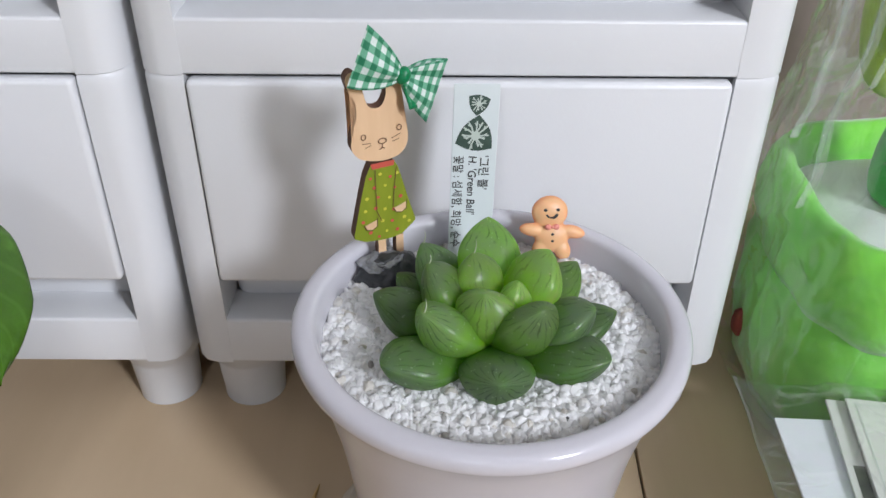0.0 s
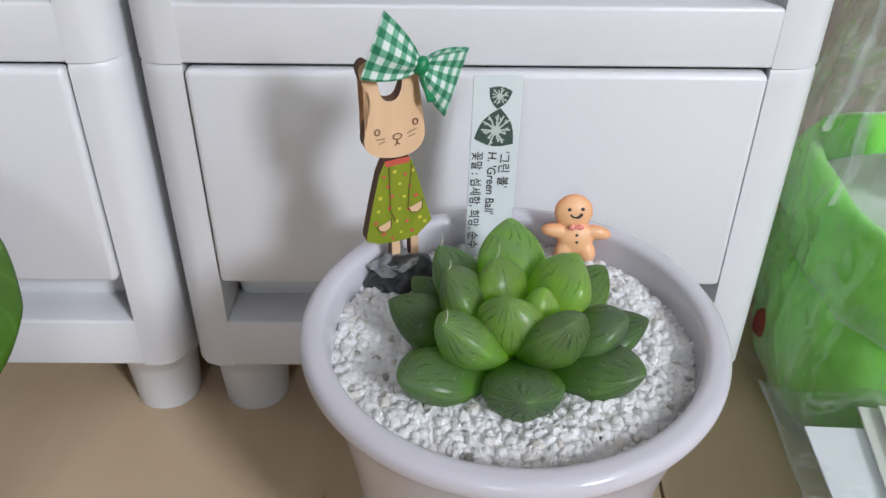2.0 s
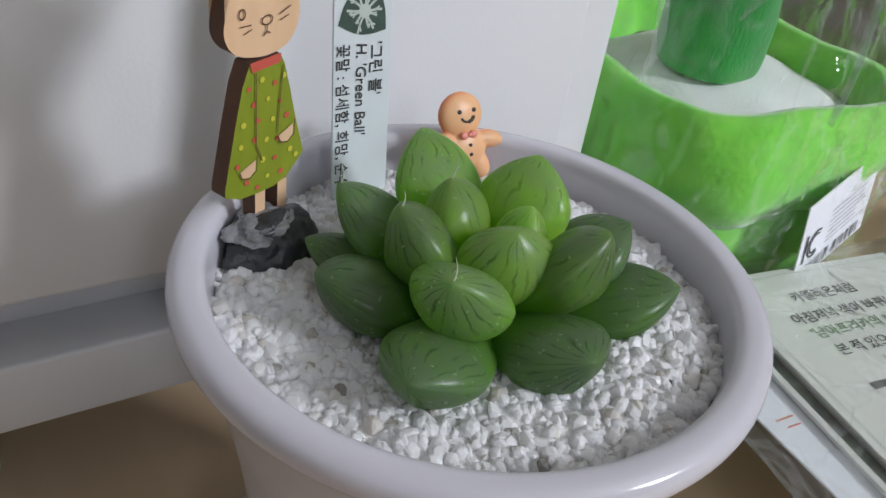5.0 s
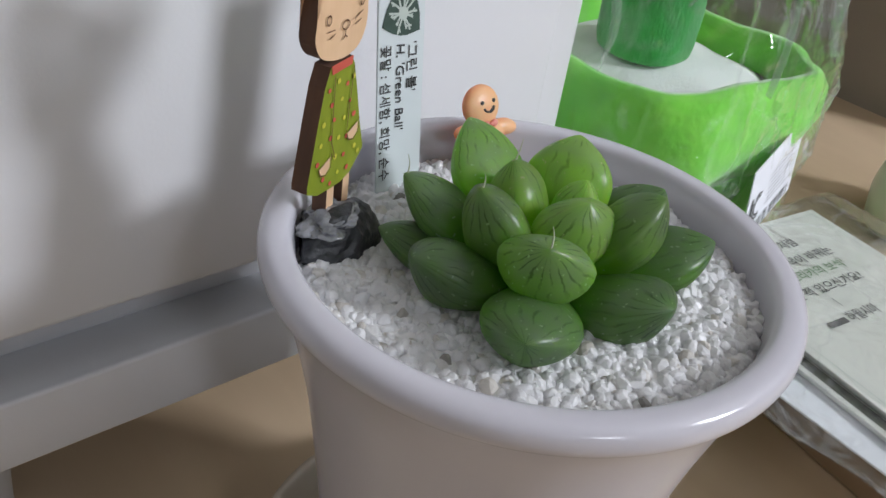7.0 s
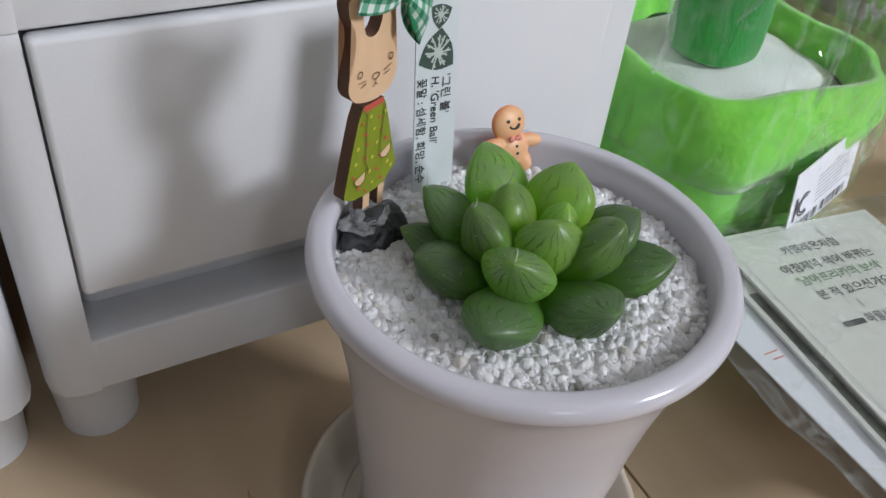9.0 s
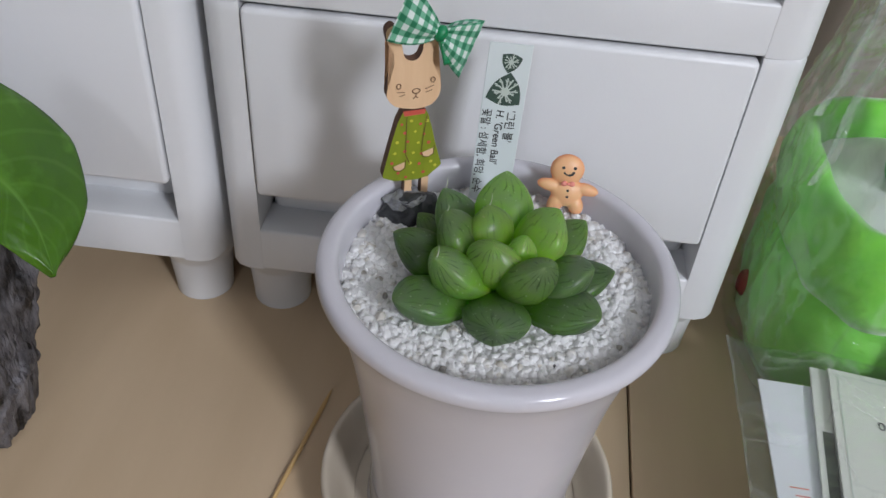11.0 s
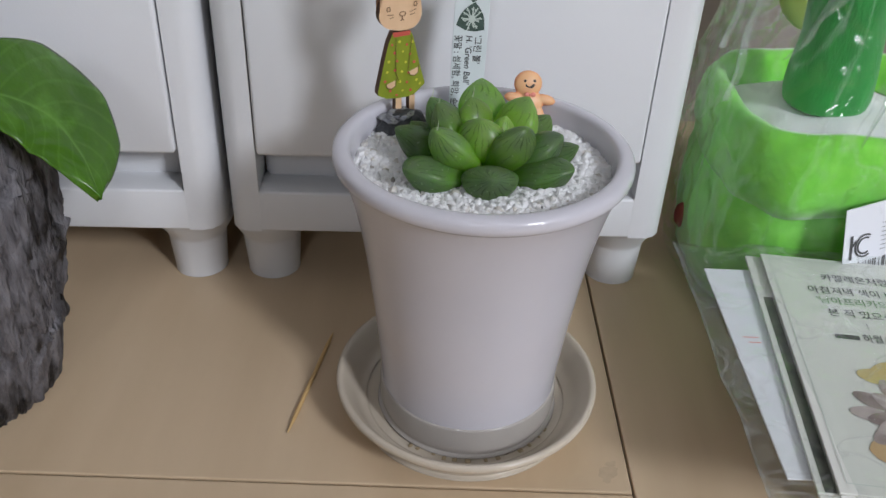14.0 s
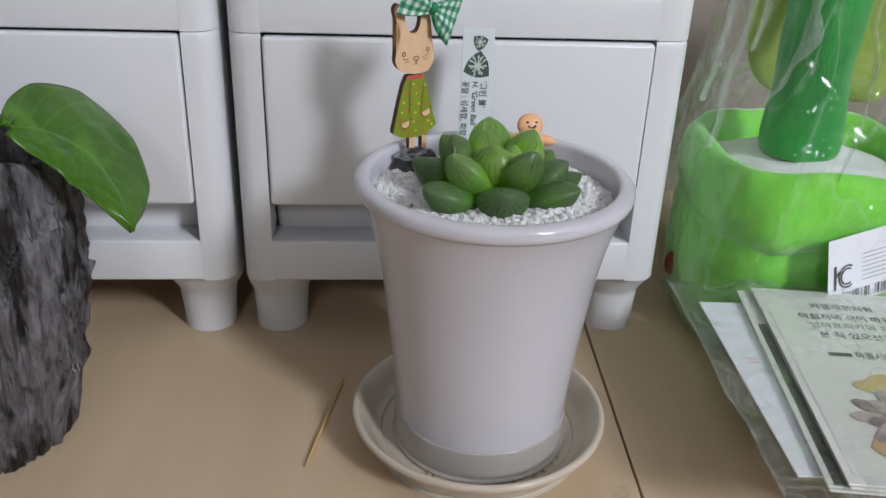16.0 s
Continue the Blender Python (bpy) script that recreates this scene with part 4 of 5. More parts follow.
def bow():
    knot = thing("ribbon_bow", pose(-0.0255, 0.0162, 0.1730, 0, 0, 23), "green and white gingham ribbon bow on the rabbit's ear", "bow")

    def loop(c1, c2, up, seed):
        """A pinched loop from the knot to the edge between two corners (mm)."""
        bm = bmesh.new()
        uvl = bm.loops.layers.uv.new("UVMap")
        n, k = 22, 18
        layers = []
        for side in (-1, 1):
            grid = []
            for i in range(n + 1):
                u = i / n
                row = []
                for j in range(k + 1):
                    v = j / k
                    ax, az = c1[0] * (1 - v) + c2[0] * v, c1[1] * (1 - v) + c2[1] * v
                    pinch = 0.12 + 0.88 * u ** 0.72 + 0.05 * math.sin(math.pi * u)
                    mx, mz = (c1[0] + c2[0]) / 2, (c1[1] + c2[1]) / 2
                    x = mx * u + (ax - mx) * pinch
                    z = mz * u + (az - mz) * pinch
                    puff = 3.0 * math.sin(math.pi * min(u, 0.999)) ** 0.7 * (0.65 + 0.35 * math.sin(math.pi * v))
                    fold = 0.9 * math.sin(v * 9 + seed) * (1 - u) ** 0.6 * (0.3 + u)
                    y = side * puff * 0.62 + fold
                    row.append(bm.verts.new((x / 1000, (y - 0.4) / 1000, z / 1000)))
                grid.append(row)
            for i in range(n):
                for j in range(k):
                    q = (grid[i][j], grid[i + 1][j], grid[i + 1][j + 1], grid[i][j + 1])
                    f = bm.faces.new(q)
                    for lp, (uu, vv) in zip(f.loops, ((i, j), (i + 1, j), (i + 1, j + 1), (i, j + 1))):
                        lp[uvl].uv = (uu / n * 4.3 + 0.3, vv / k * 4.0 + 0.15)
            layers.append(grid)
        bmesh.ops.remove_doubles(bm, verts=layers[0][-1] + layers[1][-1], dist=2e-4)
        ob = part("loop", bm, GINGHAM, knot)
        md = ob.modifiers.new("cloth", "SOLIDIFY")
        md.thickness, md.offset = 0.00022, 0
        return ob

    loop((-8.2, 14.2), (-14.4, -0.9), 1, 0.4).matrix_basis = pose(0.0026, 0, 0.0002)
    loop((6.4, -14.0), (12.4, 2.6), 1, 2.1).matrix_basis = pose(0.0026, 0, 0.0002)
    bm = bmesh.new()
    bmesh.ops.create_uvsphere(bm, u_segments=20, v_segments=12, radius=1.0)
    for v in bm.verts:
        s = 1 + 0.10 * math.sin(v.co.x * 14)
        v.co = Vector((v.co.x * 0.0018 * s, v.co.y * 0.0019, v.co.z * 0.0024))
    part("knot", bm, SATIN, knot, "shiny dark green ribbon knot", at=pose(0.0028, -0.0008, 0.0004, 0, 25, 0))
    bm = bmesh.new()
    rows = []
    for i in range(11):
        u = i / 10
        rows.append([bm.verts.new((0.0030 + 0.0020 * u + s * (0.0006 + 0.0006 * u), -0.0018 + 0.0004 * math.sin(u * 5) + 0.0003 * s * u, -0.0015 - 0.0068 * u)) for s in (-1, 0, 1)])
    for a, b in zip(rows, rows[1:]):
        for j in (0, 1):
            bm.faces.new((a[j], b[j], b[j + 1], a[j + 1]))
    ob = part("tail", bm, SATIN, knot, "narrow satin ribbon end")
    md = ob.modifiers.new("cloth", "SOLIDIFY")
    md.thickness = 0.0003
    return knot


bow()


# ---- plant label ----
def plant_label():
    lean = math.degrees(math.atan(0.155))
    at = pose(-0.005, 0.0325, 0.1446, 0, 0, 6.5) @ pose(0, 0, 0, -lean, 0, 0) @ pose(0, 0, 0, 0, 2.6, 0)
    tag = thing("plant_label", at, "white plastic plant label printed in dark green", "plant label")
    bm = bmesh.new()
    box(bm, -0.0052, 0.0076, -0.0001, 0.0004, -0.040, 0.0187, 0.0001, 1)
    part("strip", bm, TAG, tag, smooth=False)
    Y = -0.00022

    def window(cx, cz, r, turn, seed):
        """Printed leaf section: a dark rounded triangle with pale branching lines."""
        bm = bmesh.new()
        ang = [radians(turn + 120 * i) for i in range(3)]
        tri3 = [(cx + r * math.cos(a), cz + r * math.sin(a)) for a in ang]
        out = []
        for i in range(3):
            a, b = tri3[i], tri3[(i + 1) % 3]
            for s in range(8):
                t = s / 8
                bul = 0.22 * r * math.sin(math.pi * t)
                mx, mz = a[0] * (1 - t) + b[0] * t, a[1] * (1 - t) + b[1] * t
                d = Vector((mx - cx, mz - cz)).normalized()
                out.append((mx + d.x * bul, mz + d.y * bul))
        f = bm.faces.new([bm.verts.new((x / 1000, Y, z / 1000)) for x, z in out])
        f.material_index = 0
        rng = random.Random(seed)
        for k in range(13):
            a = radians(turn + 60 + 360 * k / 13 + rng.uniform(-8, 8))
            L = r * rng.uniform(0.45, 0.72)
            p = [(cx, cz)]
            for s in range(1, 4):
                p.append((cx + L * s / 3 * math.cos(a) + rng.uniform(-0.12, 0.12), cz + L * s / 3 * math.sin(a) + rng.uniform(-0.12, 0.12)))
            stroke(bm, p, 0.30 * r / 4, Y - 0.00008, 1)
            stroke(bm, [p[2], (p[2][0] + 0.25 * L * math.cos(a + 0.6), p[2][1] + 0.25 * L * math.sin(a + 0.6))], 0.22 * r / 4, Y - 0.00008, 1)
        disc(bm, cx, cz, r * 0.22, Y - 0.0001, 1, n=12)
        part("printed_picture", bm, [DARKGREEN, PALEPRINT], tag, "printed dark green leaf cross-section", smooth=False)

    window(1.8, 13.2, 3.5, 22, 1)
    window(1.3, 4.0, 6.1, 82, 5)
    down = lambda x, z: pose(x / 1000, Y - 0.00005, z / 1000, 90, 0, 0) @ pose(0, 0, 0, 0, 0, -90)
    text_mesh("printed_line", "'\uadf8\ub9b0 \ubcfc'", 0.0034, INK, tag, down(2.9, -1.8), squeeze=0.90)
    text_mesh("printed_line", "H. 'Green Ball'", 0.0033, INK, tag, down(-0.3, -1.8), squeeze=0.93, shear=0.1)
    text_mesh("printed_line", "\uaf43\ub9d0 : \uc12c\uc138\ud568, \ud76c\ub9dd, \uc21c\uc218", 0.0033, INK, tag, down(-4.4, -1.8), squeeze=0.86)
    return tag


plant_label()


# ---- gingerbread figure ----
def gingerbread():
    bm = bmesh.new()
    for x, z, rx, ry, rz, tilt in ((-0.3, 1.5, 4.5, 2.5, 4.7, 0), (0.2, -5.4, 4.3, 2.4, 4.6, 0), (-4.6, -3.4, 3.3, 1.9, 1.9, 12), (5.2, -4.3, 3.4, 1.9, 1.9, 18), (-2.6, -9.0, 2.1, 2.0, 3.2, 12), (2.8, -9.3, 2.1, 2.0, 3.2, -12)):
        bm2 = bmesh.ops.create_icosphere(bm, subdivisions=3, radius=1.0)
        m = Matrix.Translation((x / 1000, 0, z / 1000)) @ Matrix.Rotation(radians(tilt), 4, "Y") @ Matrix.Diagonal((rx / 1000, ry / 1000, rz / 1000, 1))
        bmesh.ops.transform(bm, matrix=m, verts=bm2["verts"])
    me = bpy.data.meshes.new("blank")
    bm.to_mesh(me)
    bm.free()
    tmp = bpy.data.objects.new("blank", me)
    scene.collection.objects.link(tmp)
    md = tmp.modifiers.new("remesh", "REMESH")
    md.mode, md.voxel_size = "VOXEL", 0.00032
    sm = tmp.modifiers.new("smooth", "SMOOTH")
    sm.factor, sm.iterations = 0.5, 5
    bpy.context.view_layer.update()
    done = bpy.data.meshes.new_from_object(tmp.evaluated_get(bpy.context.evaluated_depsgraph_get()))
    bpy.data.objects.remove(tmp)
    bm = bmesh.new()
    bm.from_mesh(done)
    for f in bm.faces:
        f.material_index = 0

    def dot(x, z, y, r, ry, mat):
        s = bmesh.ops.create_icosphere(bm, subdivisions=2, radius=1.0)
        bmesh.ops.transform(bm, matrix=Matrix.Translation((x / 1000, y / 1000, z / 1000)) @ Matrix.Diagonal((r / 1000, ry / 1000, r / 1000, 1)), verts=s["verts"])
        for v in s["verts"]:
            for f in v.link_faces:
                f.material_index = mat

    for x in (-1.6, 1.4):
        dot(x, 2.4, -2.25, 0.48, 0.25, 1)
    for i in range(9):
        a = radians(200 + 140 * i / 8)
        dot(-0.1 + 1.25 * math.cos(a), 1.35 + 1.1 * math.sin(a), -2.38, 0.26 if i < 5 else 0.42, 0.22, 1)
    for x in (-1.0, 1.0):
        dot(x, -2.4, -2.2, 0.85, 0.5, 2)
    dot(0, -2.4, -2.4, 0.45, 0.45, 2)
    for z in (-4.5, -6.4):
        dot(0.1, z, -2.25, 0.4, 0.28, 1)
    ob = link_mesh("gingerbread_figure", bm, [COOKIE, INK, PINK], pose_m=pose(0.0190, 0.0290, 0.1243, -22, 0, 4) @ Matrix.Diagonal((1.2, 1.0, 1.04, 1)))
    return tagged(ob, "small peach clay gingerbread figure standing in gravel", "figurine")


gingerbread()


# ---- toothpick ----
def toothpick():
    a, b = Vector((-0.0713, -0.0284, 0.0009)), Vector((-0.0586, 0.0343, 0.0009))
    L = (b - a).length
    bm = lathe([(0.0, 0.0), (0.0002, 0.0), (0.0007, 0.006), (0.0009, 0.012), (0.0009, L - 0.009), (0.0005, L - 0.003), (0.0001, L), (0.0, L)], 12)
    ob = link_mesh("toothpick", bm, PICK)
    ob.matrix_basis = Matrix.Translation(a) @ (b - a).to_track_quat("Z", "Y").to_matrix().to_4x4()
    return tagged(ob, "thin wooden toothpick lying on the floorboards", "toothpick")


toothpick()


# ---- bark pot with its leaf ----
def bark_pot():
    pot2 = thing("bark_pot", pose(-0.206, -0.001, 0), "dark grey plant pot shaped like rough bark", "plant pot")
    prof = [(0.0350, 0.0), (0.0370, 0.004), (0.0405, 0.020), (0.0445, 0.042), (0.0478, 0.064), (0.0494, 0.086), (0.0496, 0.104), (0.0486, 0.118), (0.0455, 0.124), (0.0420, 0.121), (0.0405, 0.110), (0.0400, 0.104), (0.036, 0.1030), (0.0, 0.1030)]

    def wob(a, r, z):
        d = Vector((math.cos(a), math.sin(a), 0))
        ridge = 0.0020 * noise.noise(Vector((d.x * 9, d.y * 9, z * 18))) + 0.0016 * noise.noise(Vector((d.x * 26, d.y * 26, z * 34)))
        ridge += 0.0013 * noise.noise(Vector((d.x * 60, d.y * 60, z * 70))) + 0.0009 * noise.noise(Vector((d.x * 120, d.y * 120, z * 190)))
        plate_step = 0.0030 * (1 if noise.noise(Vector((d.x * 3.2, d.y * 3.2, z * 28 + 4))) > 0.05 else 0)
        k = 1.0 if r > 0.0425 else 0.4
        zz = z + (0.006 * noise.noise(Vector((d.x * 2.4, d.y * 2.4, 1.7))) + 0.003 * noise.noise(Vector((d.x * 11, d.y * 11, 5.0)))) * (1 if z > 0.1 else 0)
        return r * 0.965 + (ridge * 1.5 + plate_step - 0.0015) * k, zz

    ob = part("body", lathe(smooth_profile(prof, 14), 340, wob), BARK, pot2)
    bm = lathe([(0.0415, 0.1065), (0.025, 0.1085), (0.0, 0.1090)], 48)
    for v in bm.verts:
        v.co.z += 0.002 * noise.noise(v.co * 120)
    part("soil", bm, SOIL, pot2, "dark potting soil")
    return pot2


bark_pot()


def pothos():
    vine = thing("vine_plant", pose(0, 0, 0), "glossy green heart-shaped vine leaf over the bark pot", "houseplant")
    base = Vector((-0.1626, -0.0216, 0.1396))
    nrm = Vector((0.757, -0.161, 0.634)).normalized()
    x = (Vector((-0.1285, -0.0168, 0.1001)) - base).normalized()
    side = nrm.cross(x)
    bm = bmesh.new()
    uvl = bm.loops.layers.uv.new("UVMap")
    nu, nv = 44, 36
    us = (0.0, 0.03, 0.08, 0.2, 0.38, 0.6, 0.78, 0.9, 0.97, 1.0)
    upper = (0.05, 0.22, 0.42, 0.78, 1.12, 1.08, 0.76, 0.38, 0.11, 0.0)
    lower = (0.10, 0.34, 0.52, 0.72, 0.86, 0.88, 0.68, 0.38, 0.13, 0.0)
    rows = []
    for i in range(nu + 1):
        u = i / nu
        cx, cy = 2 * u * (1 - u) * 22.0 + u * u * 52.4, 2 * u * (1 - u) * 30.0
        tx, ty = 2 * (1 - 2 * u) * 22.0 + 2 * u * 52.4, 2 * (1 - 2 * u) * 30.0
        tl = math.hypot(tx, ty)
        row = []
        for j in range(nv + 1):
            v = -1 + 2 * j / nv
            w = 26.0 * (1.06 * interp(u, us, upper) if v > 0 else 0.74 * interp(u, us, lower))
            back = 2.5 * (1 - u) ** 4 * abs(v) ** 1.2
            px = cx - ty / tl * v * w - tx / tl * back
            py = cy + tx / tl * v * w - ty / tl * back
            cup = 0.0022 * abs(v) ** 1.3 - 0.0040 * abs(v) ** 2.4
            vein = 0.00045 * math.sin((u + abs(v) * 0.30) * 40) * abs(v) ** 0.5 * (1 - abs(v))
            p = base + x * (px / 1000) + side * (py / 1000) + nrm * (cup + vein + 0.0008 * noise.noise(Vector((u * 4, v * 3, 0.4))) - 0.004 * (u - 0.4) ** 2)
            row.append(bm.verts.new(p))
        rows.append(row)
    for i, (a, b) in enumerate(zip(rows, rows[1:])):
        for j in range(nv):
            f = bm.faces.new((a[j], b[j], b[j + 1], a[j + 1]))
            for lp, (di, dj) in zip(f.loops, ((0, 0), (1, 0), (1, 1), (0, 1))):
                lp[uvl].uv = ((i + di) / nu, -1 + 2 * (j + dj) / nv)
    bmesh.ops.remove_doubles(bm, verts=bm.verts, dist=1e-5)
    ob = part("leaf", bm, POTHOS, vine)
    md = ob.modifiers.new("flesh", "SOLIDIFY")
    md.thickness = 0.0005
    bm = bmesh.new()
    pts = [base, base + Vector((-0.008, 0.003, 0.001)), base + Vector((-0.020, 0.016, -0.006)), Vector((-0.200, -0.002, 0.106))]
    rings = []
    for i in range(13):
        t = i / 12
        p = pts[0] * (1 - t) ** 3 + pts[1] * 3 * t * (1 - t) ** 2 + pts[2] * 3 * t * t * (1 - t) + pts[3] * t ** 3
        r = 0.0013 + 0.0008 * t
        rings.append([bm.verts.new(p + Vector((0, math.cos(a), math.sin(a))) * r) for a in [2 * math.pi * k / 10 for k in range(10)]])
    for a, b in zip(rings, rings[1:]):
        for k in range(10):
            bm.faces.new((a[k], b[k], b[(k + 1) % 10], a[(k + 1) % 10]))
    part("petiole", bm, POTHOS, vine)
    return vine


pothos()


# ---- plush pot in its bag ----
PX, PY = 0.1735, 0.0935


def squircle(a, hx, hy, p=3.2):
    c, s = math.cos(a), math.sin(a)
    k = (abs(c) ** p + abs(s) ** p) ** (-1 / p)
    return hx * k * c, hy * k * s


def shell(rings, seg=96, seed=0.0, ripple=0.0, power=3.2):
    """Rings of (half width, half depth, height), rounded square in plan."""
    bm = bmesh.new()
    rows = []
    for hx, hy, z in rings:
        row = []
        for i in range(seg):
            a = 2 * math.pi * i / seg
            x, y = squircle(a, hx, hy, power)
            k = 1 + ripple * noise.noise(Vector((math.cos(a) * 1.6, math.sin(a) * 1.6, z * 22 + seed))) + ripple * 0.5 * noise.noise(Vector((math.cos(a) * 4, math.sin(a) * 4, z * 45 + seed)))
            zz = z + 0.05 * ripple * noise.noise(Vector((math.cos(a) * 1.5, math.sin(a) * 1.5, seed + 9)))
            row.append(bm.verts.new((x * k, y * k, zz)))
        rows.append(row)
    for a, b in zip(rows, rows[1:]):
        for i in range(seg):
            j = (i + 1) % seg
            bm.faces.new((a[i], a[j], b[j], b[i]))
    return bm, rows


def plush():
    toy = thing("plush_pot", pose(PX, PY, 0), "lime green plush flower pot toy with a stem", "plush toy")
    bm, rows = shell([(0.042, 0.040, 0.0008), (0.050, 0.047, 0.003), (0.0555, 0.0515, 0.014), (0.0575, 0.0535, 0.035), (0.0560, 0.0535, 0.055), (0.0525, 0.0515, 0.0660), (0.0500, 0.0500, 0.0780)], 120, 1.0, 0.10)
    bm.faces.new(list(reversed(rows[0])))
    part("pot_body", bm, PLUSH, toy, at=pose(-0.0030, 0, 0))
    # turned-over cuff, puffy, with an open top
    bm, rows = shell([(0.0480, 0.0480, 0.0660), (0.0512, 0.0512, 0.0615), (0.0545, 0.0545, 0.0620), (0.0570, 0.0570, 0.0700), (0.0580, 0.0580, 0.0830), (0.0572, 0.0572, 0.0945), (0.0545, 0.0545, 0.0995), (0.0505, 0.0505, 0.0990), (0.0480, 0.0480, 0.0930), (0.0470, 0.0470, 0.0840)], 120, 1.0, 0.09)
    part("cuff", bm, PLUSH, toy)
    bm = bmesh.new()
    n = 30
    rows = []
    for i in range(n + 1):
        r = i / n
        row = []
        for k in range(72):
            a = 2 * math.pi * k / 72
            x, y = squircle(a, 0.0485 * r, 0.0485 * r, 3.0)
            row.append(bm.verts.new((x, y, 0.0965 - 0.014 * r ** 2.2 + 0.0032 * noise.noise(Vector((x * 48, y * 48, 0))))))
        rows.append(row)
    for a, b in zip(rows, rows[1:]):
        for k in range(72):
            bm.faces.new((a[k], b[k], b[(k + 1) % 72], a[(k + 1) % 72]))
    bmesh.ops.remove_doubles(bm, verts=rows[0], dist=1e-6)
    part("felt_top", bm, FELT, toy, "white felt filling")
    prof = smooth_profile([(0.0, 0.092), (0.0160, 0.094), (0.0188, 0.098), (0.0186, 0.108), (0.0176, 0.130), (0.0182, 0.165), (0.0190, 0.200), (0.0200, 0.235), (0.0160, 0.262), (0.0, 0.270)], 6)
    part("stem", lathe(prof, 48, lambda a, r, z: (r * (1 + 0.13 * noise.noise(Vector((math.cos(a) * 1.5, math.sin(a) * 1.5, z * 40)))), z)), STEMGREEN, toy, at=pose(-0.0095, -0.002, 0, 0, 0, 0))
    for x, y, z, ry, w in ((-0.006, 0.042, 0.165, -6, 0.021), (0.062, 0.055, 0.155, 12, 0.026)):
        bm = bmesh.new()
        bmesh.ops.create_uvsphere(bm, u_segments=32, v_segments=24, radius=1.0)
        for v in bm.verts:
            k = 1 + 0.06 * noise.noise(v.co * 2.2 + Vector((z, 0, 0)))
            v.co = Vector((v.co.x * w * k * (1 - 0.25 * v.co.z), v.co.y * 0.009 * k, v.co.z * 0.055))
        part("plush_leaf", bm, OLIVEPLUSH, toy, "yellow-green plush leaf", at=pose(x, y, z, 8, ry, 0))
    bm = bmesh.new()
    bmesh.ops.create_icosphere(bm, subdivisions=3, radius=1.0)
    for v in bm.verts:
        v.co = Vector((v.co.x * 0.0036, v.co.y * 0.004, v.co.z * 0.007)) * (1 + 0.15 * noise.noise(v.co * 3))
    part("red_patch", bm, REDPLUSH, toy, "small dark red patch", at=pose(-0.0600, 0.006, 0.028))
    # paper label with mark and bars
    lab = bmesh.new()
    box(lab, 0.0, 0.046, -0.0002, 0.0002, 0.0, 0.034)
    lab = part("paper_label", lab, PAPER, toy, "white safety label with bars", smooth=False, at=pose(-0.0130, -0.0690, 0.0425, -4, -11, 12))
    bm = bmesh.new()
    Y = -0.0005
    # mark of two plain arcs and a bar
    for r in (3.2, 4.4):
        stroke(bm, [(9.6 + r * math.cos(radians(a)), 14.5 + r * 1.25 * math.sin(radians(a))) for a in range(60, 301, 20)], 0.8, Y, 0)
    stroke(bm, [(3.4, 9.0), (3.4, 20.5)], 1.2, Y, 0)
    stroke(bm, [(3.4, 14.6), (5.2, 17.6)], 0.9, Y, 0)
    part("mark", bm, GREYINK, lab, smooth=False)
    bm = bmesh.new()
    rng = random.Random(5)
    x = 2.0
    while x < 42:
        w = rng.choice((0.35, 0.6, 0.9))
        if not 21 < x < 24:
            stroke(bm, [(x, 1.6), (x, 6.4)], w, Y, 0)
        x += w + rng.choice((0.5, 0.8, 1.2))
    part("bar_marks", bm, GREYINK, lab, smooth=False)
    bm = bmesh.new()
    for i in range(7):
        stroke(bm, [(17.0, 10.5 + 2.2 * i), (17.0 + rng.uniform(16, 26), 10.5 + 2.2 * i)], 0.25, Y, 0)
    part("small_print", bm, GREYINK, lab, smooth=False)
    return toy


plush()


